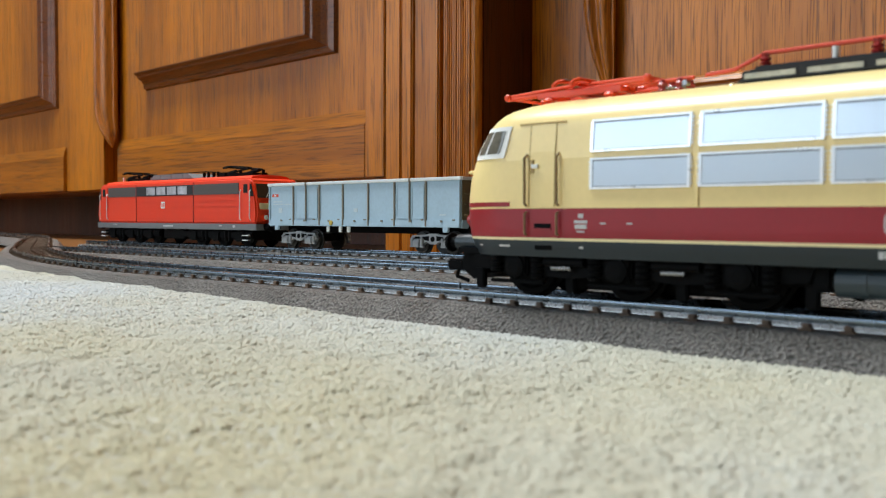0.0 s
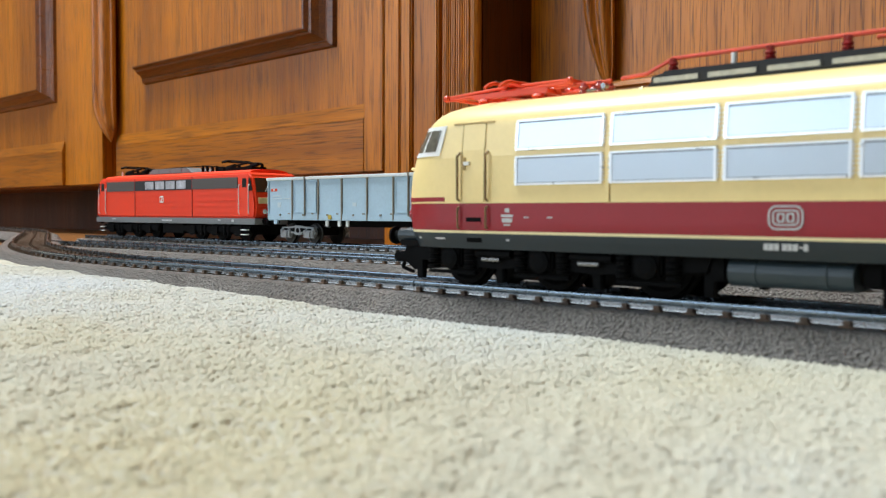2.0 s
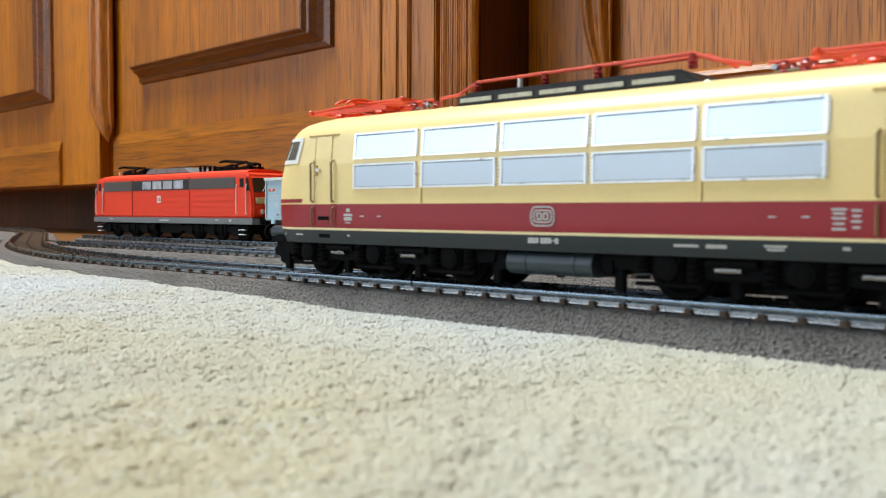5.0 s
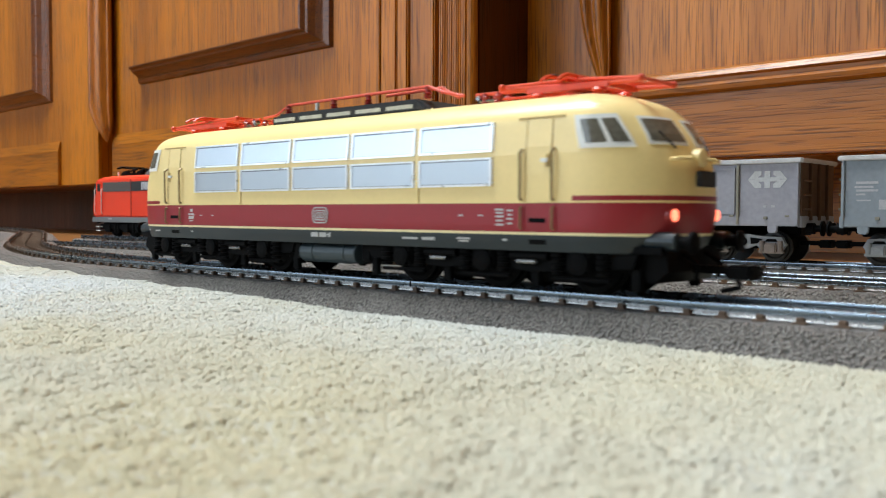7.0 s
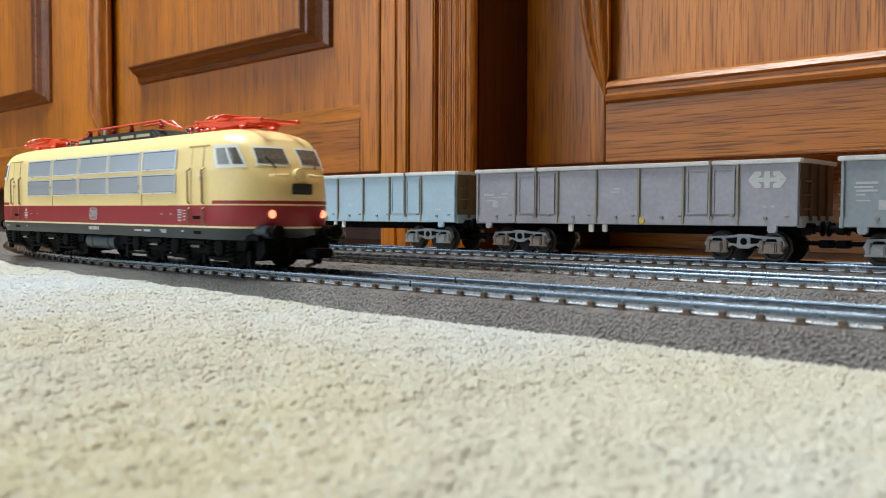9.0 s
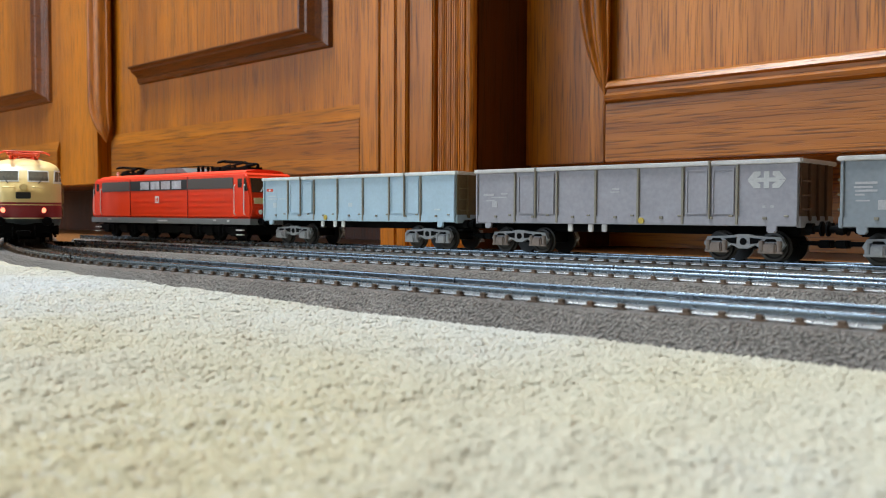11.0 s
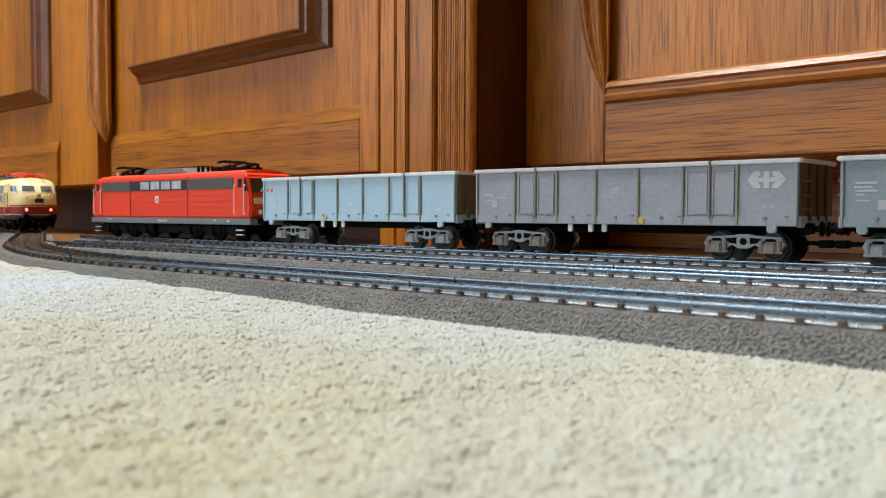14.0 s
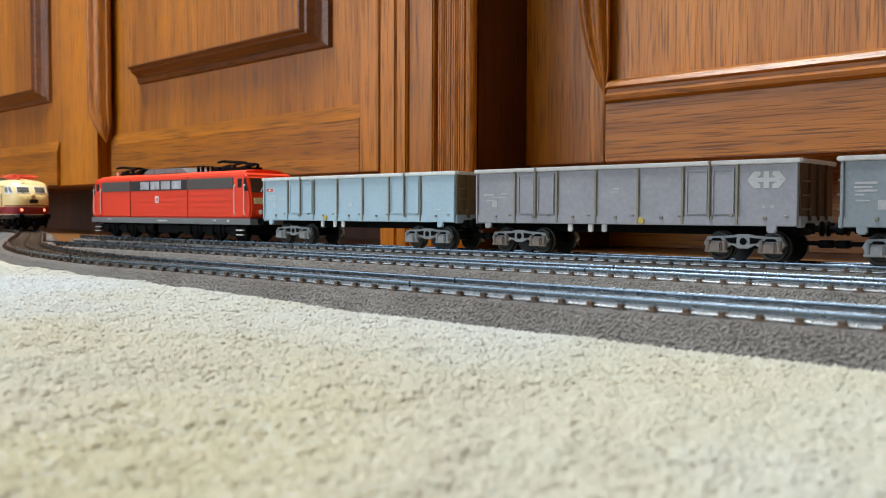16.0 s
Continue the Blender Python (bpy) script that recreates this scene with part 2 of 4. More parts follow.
def prism(bm, pts, axis, c0, c1):
    """Extrude a polygon: axis 'y' takes (x, z) points, 'x' takes (y, z), 'z' takes (x, y)."""
    def p(a, b, c):
        return Vector({"y": (a, c, b), "x": (c, a, b), "z": (a, b, c)}[axis]) * 0.001
    r0 = [bm.verts.new(p(a, b, c0)) for a, b in pts]
    r1 = [bm.verts.new(p(a, b, c1)) for a, b in pts]
    k = len(pts)
    bm.faces.new(r0), bm.faces.new(r1[::-1])
    for i in range(k):
        bm.faces.new((r0[i], r0[(i + 1) % k], r1[(i + 1) % k], r1[i]))
    return bm


def rod(bm, p0, p1, r, n=8, r2=None):
    a, b = Vector(p0) * 0.001, Vector(p1) * 0.001
    d = b - a
    q = d.to_track_quat("Z", "Y").to_matrix().to_4x4()
    bmesh.ops.create_cone(bm, cap_ends=True, segments=n, radius1=r * 0.001, radius2=(r if r2 is None else r2) * 0.001, depth=d.length,
                          matrix=Matrix.Translation((a + b) / 2) @ q)
    return bm


def pipe(bm, pts, r, n=6):
    for a, b in zip(pts, pts[1:]):
        rod(bm, a, b, r, n)
    return bm


def turned(bm, prof, c, axis, n=20):
    """Turn (offset along the axis, radius) points about an axis through c."""
    rings = []
    for o, r in prof:
        ring = []
        for i in range(n):
            a = 2 * math.pi * i / n
            u, w = r * math.cos(a), r * math.sin(a)
            v = {"y": (u, o, w), "x": (o, u, w), "z": (u, w, o)}[axis]
            ring.append(bm.verts.new((Vector(c) + Vector(v)) * 0.001))
        rings.append(ring)
    for r0, r1 in zip(rings, rings[1:]):
        for i in range(n):
            bm.faces.new((r0[i], r0[(i + 1) % n], r1[(i + 1) % n], r1[i]))
    bm.faces.new(rings[0]), bm.faces.new(rings[-1][::-1])
    return bm


def thing(name, label, category, group="", kind="", m=None):
    ob = tagged(new(name), label, category, group, kind)
    ob.empty_display_size = 0.01
    if m:
        ob.matrix_world = m
    return ob


# ---- the room ----
FLOOR = -9.0   # carpet level under the rail tops, mm


def pile_height(x, y):
    def relief(x, y):
        h = 1.1 * noise.noise((x * 14, y * 14, 0)) + 1.3 * noise.noise((x * 45, y * 45, 3)) + 0.6 * noise.noise((x * 150, y * 150, 5))
        # relief kept flatter near the camera to suit its view
        h += (0.5 + min(0.4, max(0.0, -x - 0.08) * 2.5)) * noise.noise((x * 380, y * 380, 7)) + 0.1 * noise.noise((x * 800, y * 800, 9))
        for dx, dy, rr, dep in ((-0.205, 0.139, 0.006, 1.6), (-0.222, 0.136, 0.006, 1.3), (-0.188, 0.142, 0.004, 1.6), (-0.17, 0.097, 0.007, 1.3), (-0.185, 0.095, 0.006, 1.0), (-0.118, 0.109, 0.004, 1.0), (-0.15, 0.075, 0.006, 1.2)):
            h -= dep * math.exp(-((x - dx) ** 2 + 3 * (y - dy) ** 2) / rr ** 2)
        return h
    u = min(1.0, max(0.0, (-0.08 - x) / 0.2))
    # level raised to the left to fit the camera's view
    rise = 3.2 * u * u * (3 - 2 * u)
    k = min(1.0, max(0.0, (0.155 + max(0.0, -0.3 - x) * 0.2 - y) / 0.006))
    return (FLOOR + 0.6 + (rise + relief(x, y) * (1 - 0.45 * u)) * k + 0.25 * (1 - k)) * 0.001


def carpet():
    xs, ys = np.arange(-0.56, 0.07, 0.0014), np.arange(0.0, 0.172, 0.0014)
    verts, faces = [], []
    for y in ys:
        for x in xs:
            verts.append((x, y, pile_height(x, y)))
    nx = len(xs)
    for j in range(len(ys) - 1):
        for i in range(nx - 1):
            a = j * nx + i
            faces.append((a, a + 1, a + nx + 1, a + nx))
    # the rest of the rug, out of the fine field
    x0, x1, y0, y1 = xs[0], xs[-1], ys[0], ys[-1]
    for a0, a1, b0, b1 in ((-0.60, x0, -0.6, 0.40), (x1, 0.5, -0.6, 0.40), (x0, x1, -0.6, y0), (x0, x1, y1, 0.40)):
        o = len(verts)
        for x, y in ((a0, b0), (a1, b0), (a1, b1), (a0, b1)):
            verts.append((x, y, FLOOR * 0.001))
        faces.append((o, o + 1, o + 2, o + 3))
    me = bpy.data.meshes.new("carpet")
    me.from_pydata(verts, [], faces)
    me.materials.append(CARPET)
    me.shade_smooth()
    return tagged(new("carpet", me), "cream cut-pile wool carpet, uneven, relief and rise shaped to the camera's view", "carpet", kind="structure")


carpet()


def pile():
    """Rounded wool tufts standing on the carpet before the track."""
    bm = B()
    bmesh.ops.create_icosphere(bm, subdivisions=1, radius=1.0)
    base = np.array([v.co[:] for v in bm.verts])
    tri = np.array([[v.index for v in f.verts] for f in bm.faces])
    bm.free()
    rng = np.random.default_rng(4)
    step = 0.00078
    vs, fs, count = [], [], 0
    for y in np.arange(0.03, 0.156, step):
        for x in np.arange(-2.9 * y - 0.02, -0.2 * y + 0.025, step):
            px, py = x + rng.uniform(-0.5, 0.5) * step, y + rng.uniform(-0.5, 0.5) * step
            size = 0.00074 * rng.uniform(0.85, 1.2)
            tilt = rng.uniform(-0.3, 0.3, 2)
            p = base * (size, size, size * rng.uniform(0.85, 1.15))
            p[:, 0] += p[:, 2] * tilt[0]
            p[:, 1] += p[:, 2] * tilt[1]
            p += (px, py, pile_height(px, py) - size * 0.62 + rng.uniform(-0.00014, 0.00014))
            vs.append(p)
            fs.append(tri + count)
            count += len(base)
    me = bpy.data.meshes.new("carpet_pile")
    me.from_pydata(np.concatenate(vs).tolist(), [], np.concatenate(fs).tolist())
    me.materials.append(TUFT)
    me.shade_smooth()
    return tagged(new("carpet_pile", me), "soft rounded cream wool tufts of the carpet", "carpet pile", kind="stuff")


pile()


# unseen walls and ceiling, added to close the space and bounce light
def room():
    def wall(name, bm, m=PLASTER, label="plain tan wall, unseen, added to shape light", cat="wall"):
        tagged(part(name, bm, m), label, cat, kind="structure")
    H = 2450
    wall("wall_west", box(B(), -5300, -5200, -2700, 1200, FLOOR, H))
    wall("wall_east", box(B(), 2500, 2600, -2700, 1200, FLOOR, H))
    wall("wall_north", box(B(), -5300, 2600, 1200, 1300, FLOOR, H))
    bm = B()   # wall with the window opening
    box(bm, -5200, -4500, -2700, -2600, FLOOR, H)
    box(bm, -700, 2500, -2700, -2600, FLOOR, H)
    box(bm, -4500, -700, -2700, -2600, FLOOR, 420)
    box(bm, -4500, -700, -2700, -2600, 2180, H)
    wall("wall_south", bm)
    bm = B()   # ceiling with an opening for the added overhead light
    box(bm, -5300, -1750, -2700, 1300, H, H + 100)
    box(bm, -550, 2600, -2700, 1300, H, H + 100)
    box(bm, -1750, -550, -2700, -600, H, H + 100)
    box(bm, -1750, -550, 400, 1300, H, H + 100)
    wall("ceiling", bm, CEIL, "plain pale-grey ceiling, unseen, added to shape light", "ceiling")


room()

# seen behind the tracks; elsewhere unseen, chosen dark to cut bounce light
part_under = box(B(), -5200, 2500, -2600, 1200, FLOOR - 30, FLOOR - 6)
box(part_under, -5200, -600, -2600, 1200, FLOOR - 6, FLOOR - 0.5)
box(part_under, -600, 2500, 400, 1200, FLOOR - 6, FLOOR - 0.5)
tagged(part("floor", part_under, OAK_FLOOR), "brown oak floor beyond the carpet edge", "floor", kind="structure")

# ---- wardrobe ----
WALL = pose(0, 0.47, 0, 0, 0, -2.0)


def wardrobe():
    w = thing("wardrobe", "orange-brown stained oak wardrobe with framed panel doors", "wardrobe", m=WALL)
    ZT = 1900
    # carcass and plinth
    part("carcass", box(B(), -3200, -412, 24, 560, 49, ZT, 1), OAK_V, w)
    part("plinth", box(B(), -3200, -509, 130, 520, FLOOR, 49), OAK_SIDE, w, "deeply recessed oak plinth, painted dark for shade")
    # doors: flat frame of stiles and a bottom rail round a raised panel
    for name, x0, x1, px0, px1 in (("door", -960, -510, -895.5, -571), ("door", -1440, -990, -1395, -1122)):
        d = part(name, box(B(), x0, x1, 6, 24, 50, ZT), OAK_V, w)
        lo = box(B(), x0 + 2, x1 - 23 if x0 > -1000 else -1101, 2, 6.2, 50, 92, 0.6)
        prism(lo, [(2.0, 92), (6.2, 92), (6.2, 104), (5.2, 104)], "x", x0 + 2, x1 - 23 if x0 > -1000 else -1101)
        part("bottom_rail", lo, OAK_H, d)
        part("stile", box(B(), x1 - 22.5, x1, 1.6, 6.2, 50, ZT, 0.6), OAK_V, d)
        # moulding round the raised panel
        prof = [(6.2, 0), (2.5, 1.2), (1.5, 5), (2.2, 6.6), (-1.0, 9.5), (-5.5, 12.5), (-6.0, 14.2), (-9.0, 16.2), (-9.2, 17.6), (-3.0, 18), (6.2, 18)]
        bm = B()
        bot = 153.5
        ring = [[bm.verts.new(Vector((px0, y, bot + o)) * 0.001) for y, o in prof]]
        ring.append([bm.verts.new(Vector((px1 - o * 1.6, y, bot + o)) * 0.001) for y, o in prof])
        ring.append([bm.verts.new(Vector((px1 - o * 1.6, y, ZT - 90)) * 0.001) for y, o in prof])
        for r0, r1 in zip(ring, ring[1:]):
            for i in range(len(prof) - 1):
                bm.faces.new((r0[i], r1[i], r1[i + 1], r0[i + 1]))
        bm.faces.new(ring[0]), bm.faces.new(ring[-1][::-1])
        part("panel_moulding", bm, OAK_DARK, d, "profiled moulding, underside shade painted dark")
        part("raised_panel", box(B(), px0 - 1, px1 - 26, -3, 6.2, bot + 16, ZT - 106, 1), OAK_V, d)
    # pilaster
    pil = part("pilaster", box(B(), -508, -412, 3, 60, FLOOR, ZT), OAK_DARK, w)
    for x0, x1, dep in ((-507, -489.5, 0), (-486.5, -475.2, -2), (-471.5, -446.2, -3)):
        part("board", box(B(), x0, x1, dep, 3.2, FLOOR + 0.5, ZT, 1.2), OAK_V, pil)
    pts = [(-442.3, 3.0)]
    for k in range(12):
        x = -441 + 2.2 * k
        pts += [(x, -2.2), (x + 0.5, -3.4 - 0.3 * (k % 3)), (x + 1.7, -3.4 - 0.2 * (k % 2)), (x + 2.1, -2.4)]
    pts += [(-414.0, -2.6), (-411.6, -1.8), (-409.8, -0.2), (-408.9, 2.0), (-408.8, 3.0)]
    part("fluted_board", prism(B(), pts, "z", FLOOR + 0.5, ZT), OAK_MOULD, pil, "fine-fluted oak moulding")
    part("side_panel", box(B(), -411.8, -408.8, 4.5, 560, FLOOR, ZT), OAK_SIDE, w, "red-brown side panel, painted dark for shade")
    return w


wardrobe()


BASE_Y = 0.5


def baluster(bm, x0, x1, tip, top, lean, reach):
    """Split half-turned moulding that curves to a point at its lower end, lean of the way from x0 to x1."""
    n = 48
    tx = x0 + lean * (x1 - x0)
    zs = [tip + (top - tip) * (k / 70) ** 2.4 for k in range(71)]
    rows = []
    for z in zs:
        u = min(1.0, (z - tip) / reach)
        e = 1 - (1 - u) ** 1.9
        a0, a1 = tx + (x0 - tx) * e, tx + (x1 - tx) * min(1.0, u * 3.5)
        c, r = (a0 + a1) / 2, max(0.4, (a1 - a0) / 2)
        row = []
        for i in range(n + 1):
            a = math.pi * i / n
            flute = 1 - 0.42 * (0.5 - 0.5 * math.cos(6 * a)) ** 2 * min(1.0, u * 3)
            row.append(bm.verts.new(Vector((c - r * math.cos(a), BASE_Y - (1.2 + r * 0.62 * math.sin(a) ** 0.8) * flute, z)) * 0.001))
        rows.append(row)
    for r0, r1 in zip(rows, rows[1:]):
        for i in range(n):
            bm.faces.new((r0[i], r0[i + 1], r1[i + 1], r1[i]))
    return bm


def side_cabinet():
    w = thing("cabinet", "orange-brown oak cabinet set back beside the wardrobe", "cabinet", m=pose(0, 0.5286, 0, 0, 0, -2.0))
    ZT = 1900
    part("carcass", box(B(), -408.5, 700, 24, 480, 52, ZT), OAK_V, w)
    part("plinth", box(B(), -408.5, 700, 110, 470, FLOOR, 52), OAK_H, w, "recessed brown oak plinth board")
    d = part("door", box(B(), -407.5, 560, 6, 23.6, 52, ZT), OAK_V, w)
    part("stile", box(B(), -407, -338, -1, 6.2, 53, ZT, 0.6), OAK_V, d)
    part("bottom_rail", box(B(), -337.2, 558, -1, 6.2, 53, 93, 0.6), OAK_H, d)
    bm = prism(B(), [(-1, 93.2), (-3.5, 95), (-4, 98), (-1.5, 100), (-1, 102.5), (-3, 104), (-1, 107.5), (3.5, 109.5), (6.2, 109.6), (6.2, 93.2)], "x", -336, 558)
    part("panel_moulding", bm, OAK_MOULD_H, d, "light profiled moulding")
    part("baluster_moulding", baluster(B(), -361, -334, 97, ZT, 0.88, 80), OAK_MOULD, d, smooth=True)
    return w


side_cabinet()
bm = baluster(B(), -995, -950.5, 95, 1890, 0.72, 50)
bd = part("baluster_moulding", bm, OAK_MOULD, bpy.data.objects["wardrobe"], smooth=True)

# ---- track ----
Y1, DY = 173.87, 80.37
X0, RAD, BEND, OUT = -302.0, 515.0, radians(24.3), 218.0


def lane(s, y):
    """Point and heading on the branch track, s as x on the straight, in mm."""
    if s >= X0:
        return Vector((s, y, 0)), 0.0
    d = X0 - s
    rise = 2.2 * min(1.0, d / 260) ** 1.5
    if d < RAD * BEND:
        a = d / RAD
        return Vector((X0 - RAD * math.sin(a), y + RAD * (1 - math.cos(a)), rise)), a
    d -= RAD * BEND
    c, s_ = math.cos(BEND), math.sin(BEND)
    k = min(d, OUT)
    p = Vector((X0 - RAD * s_ - k * c, y + RAD * (1 - c) + k * s_, rise))
    d -= k
    if d <= 0:
        return p, BEND
    a = min(d / RAD, BEND)
    h = BEND - a
    p += Vector((-RAD * (s_ - math.sin(h)), RAD * (math.cos(h) - c), 0))
    d -= a * RAD
    return p + Vector((-d, 0, 0)), h


def sweep(bm, prof, line):
    """Sweep a closed (across, up) profile along (point, heading) stations."""
    rings = []
    for p, a in line:
        n = Vector((math.sin(a), math.cos(a), 0))
        rings.append([bm.verts.new((p + n * q + Vector((0, 0, z))) * 0.001) for q, z in prof])
    k = len(prof)
    for r0, r1 in zip(rings, rings[1:]):
        for i in range(k):
            bm.faces.new((r0[i], r0[(i + 1) % k], r1[(i + 1) % k], r1[i]))
    bm.faces.new(rings[0][::-1]), bm.faces.new(rings[-1])
    return bm


RAIL = [(-0.3, -2.3), (-0.3, -1.3), (-0.52, -1.0), (-0.52, -0.5), (-0.47, -0.24), (-0.36, -0.09), (-0.2, -0.02), (0, 0), (0.2, -0.02), (0.36, -0.09), (0.47, -0.24), (0.52, -0.5), (0.52, -1.0), (0.3, -1.3), (0.3, -2.3)]
FOOT = [(-1.0, -2.42), (-0.95, -2.2), (-0.72, -2.12), (-0.47, -1.55), (0.47, -1.55), (0.72, -2.12), (0.95, -2.2), (1.0, -2.42)]
BEDP = [(-20, -8.9), (-19.6, -8.2), (-15.2, -3.2), (-14.2, -2.75), (14.2, -2.75), (15.2, -3.2), (19.6, -8.2), (20, -8.9)]


def sleeper_mesh():
    bm = box(B(), -1.35, 1.35, -11.0, 11.0, -2.9, -2.35, 0.12)
    for s in (-1, 1):
        for q in (-1.25, 1.25):
            c = s * 8.7 + q
            box(bm, -0.72, 0.72, c - 0.5, c + 0.5, -2.4, -1.5, 0.15)
    rod(bm, (0, 0, -2.4), (0, 0, -1.5), 0.5, 8)
    me = bpy.data.meshes.new("sleeper")
    bm.to_mesh(me)
    bm.free()
    me.materials.append(SLEEPER)
    return me


SLEEPER_MESH = sleeper_mesh()


def track(y, s0, s1, label, bends=False):
    t = thing("railway_track", label, "model track", "parallel tracks")
    n = int((s1 - s0) / 12) if bends else 8
    line = []
    for i in range(n + 1):
        s = s1 + (s0 - s1) * i / n
        line.append(lane(s, y) if bends else (Vector((s, y, 0)), 0.0))
    part("roadbed", sweep(B(), BEDP, line), BED, t, "grey-brown moulded ballast bed")
    for q in (-8.7, 8.7):
        r = part("rail", sweep(B(), [(a + q, z) for a, z in RAIL], line), RAIL_DIM, t, "rail, steel darkened as painted dim reflection")
        part("rail_foot", sweep(B(), [(a + q, z) for a, z in FOOT], line), STEEL, r, "nickel rail foot, lighter for painted reflection")
    for js in (28.0, -160.0, -348.0):
        p, a = lane(js, y) if bends else (Vector((js, y, 0)), 0.0)
        for q in (-8.7, 8.7):
            ob = part("rail_joint", box(B(), -0.14, 0.14, q - 0.6, q + 0.6, -1.6, 0.012), BLACK, t, "dark rail joint")
            ob.matrix_basis = Matrix.Translation(p * 0.001) @ pose(0, 0, 0, 0, 0, -math.degrees(a))
    s = s1 - 3
    while s > s0:
        p, a = lane(s, y) if bends else (Vector((s, y, 0)), 0.0)
        ob = new("sleeper", SLEEPER_MESH)
        ob.parent = t
        ob.matrix_basis = Matrix.Translation(p * 0.001) @ pose(0, 0, 0, 0, 0, -math.degrees(a))
        s -= 7.4
    return t


# ---- open wagons ----
def wheelset(bm, x, r):
    for s in (-1, 1):
        turned(bm, [(s * 7.2, r * 0.5), (s * 7.2, r + 0.7), (s * 7.9, r + 0.7), (s * 8.1, r), (s * 9.6, r - 0.1), (s * 9.7, r * 0.82), (s * 9.2, r * 0.7), (s * 9.4, r * 0.2)], (x, 0, r), "y", 22)
    rod(bm, (x, -9, r), (x, 9, r), 1.0, 8)
    return bm


def open_wagon(x, label, paint, trim, marks):
    w = thing("open_wagon", label, "goods wagon", "goods train", m=pose(x * 0.001, (Y1 + 2 * DY) * 0.001, 0))
    L, W = 73.2, 16.2
    for s in (-1, 1):
        part("side_wall", box(B(), -L, L, s * W - 0.5, s * W + 0.5, 16, 35.4), paint, w)
        part("end_wall", box(B(), s * L - 0.5, s * L + 0.5, -W + 0.5, W - 0.5, 16, 35.4), RUST if paint is RUSTGREY else OLIVE, w)
    part("floor_pan", box(B(), -L + 0.5, L - 0.5, -W + 0.5, W - 0.5, 15, 16.2), paint, w)
    bm = B()
    for s in (-1, 1):
        box(bm, -L - 0.9, L + 0.9, s * W - 1.5, s * W + 1.5, 35.3, 37.0, 0.3)
        box(bm, s * L - 1.4, s * L + 1.4, -W - 0.9, W + 0.9, 35.32, 36.9, 0.3)
    part("top_rim", bm, trim, w)
    bm = B()
    for s in (-1, 1):
        box(bm, -L, L, s * W - 0.9, s * W + 0.9, 13.0, 16.6, 0.25)
        box(bm, s * L - 0.8, s * L + 0.8, -W, W, 12.6, 16.6, 0.25)
    part("sole_bar", bm, paint, w)
    # posts: pitch of the bays, with the paired doors
    posts = [-72.6, -51.0, -28.6, -9.4, 10.2, 29.4, 51.0, 72.6]
    for s in (-1, 1):
        for px in posts:
            part("post", box(B(), px - 0.55, px + 0.55, s * W - 1.2, s * W + 1.2, 13.4, 35.4, 0.2), DUST if abs(px) < 72 else paint, w)
        for c in (-39.6, 40.4):
            d = part("door", box(B(), c - 9.6, c + 9.6, s * W - 0.75, s * W + 0.75, 16.8, 34.4, 0.15), paint, w)
            for a, b in ((c - 9.6, c - 0.9), (c + 0.9, c + 9.6)):
                bm = B()
                for q in (a + 0.4, b - 0.4):
                    box(bm, q - 0.35, q + 0.35, s * W - 1.05, s * W + 1.05, 17.2, 34.0, 0.1)
                for z in (17.5, 33.6):
                    box(bm, a, b, s * W - 1.04, s * W + 1.04, z - 0.35, z + 0.35, 0.1)
                part("door_frame", bm, paint, d)
            part("lock_bar", rod(rod(B(), (c, s * (W + 1.2), 15.5), (c, s * (W + 1.2), 36.0), 0.45, 8), (c, s * (W + 1.2), 35.2), (c, s * (W + 1.2), 37.1), 0.7, 8), DUST, d)
        bm = B()
        for k in range(-3, 4):
            box(bm, k * 20.5 - 0.7, k * 20.5 + 0.7, s * (W + 0.9) - 0.5, s * (W + 0.9) + 0.5, 15.4, 16.4, 0.1)
            rod(bm, (k * 20.5 + 7, s * (W + 0.9), 16.6), (k * 20.5 + 8.4, s * (W + 0.9), 16.6), 0.35, 6)
        part("hinge_row", bm, DUST, w)
        for px in (-66, 64):
            part("step_bracket", box(box(B(), px - 1.8, px + 1.8, s * (W + 0.4) - 0.6, s * (W + 0.4) + 0.6, 11.0, 13.2, 0.2), px - 1.2, px + 1.2, s * (W + 0.4) - 0.9, s * (W + 0.4) + 0.9, 10.6, 11.4, 0.1), paint, w)
        for px in (-22, -12, -5.5):
            part("lever", box(B(), px - 1.2, px + 1.2, s * W - 0.5, s * W + 0.5, 9.8, 13.1, 0.3), trim, w)
    for s in (-1, 1):   # end walls: posts, rungs, buffers
        for q in (-8.2, 0, 8.2):
            part("end_post", box(B(), s * (L + 0.5) - 0.9, s * (L + 0.5) + 0.9, q - 0.9, q + 0.9, 15, 35.4, 0.2), RUST if paint is RUSTGREY else OLIVE, w)
        bm = B()
        for z in (19, 24, 29):
            rod(bm, (s * (L + 1.2), -15, z), (s * (L + 1.2), -8.2, z), 0.4, 6)
        part("ladder", bm, RUST if paint is RUSTGREY else OLIVE, w)
        for q in (-10.1, 10.1):
            bm = turned(B(), [(0, 2.0), (s * 2.6, 2.0), (s * 2.7, 1.2), (s * 5.0, 1.2), (s * 5.1, 2.7), (s * 5.7, 2.7), (s * 5.9, 1.8)], (s * (L + 0.6), q, 12.2), "x", 14)
            part("buffer", bm, BLACK, w)
        bm = box(B(), min(s * L * 0.93, s * (L + 5.6)), max(s * L * 0.93, s * (L + 5.6)), -1.6, 1.6, 6.0, 7.6, 0.3)
        box(bm, min(s * (L + 2), s * (L + 6.4)), max(s * (L + 2), s * (L + 6.4)), -3.4, 3.4, 5.2, 8.0, 0.5)
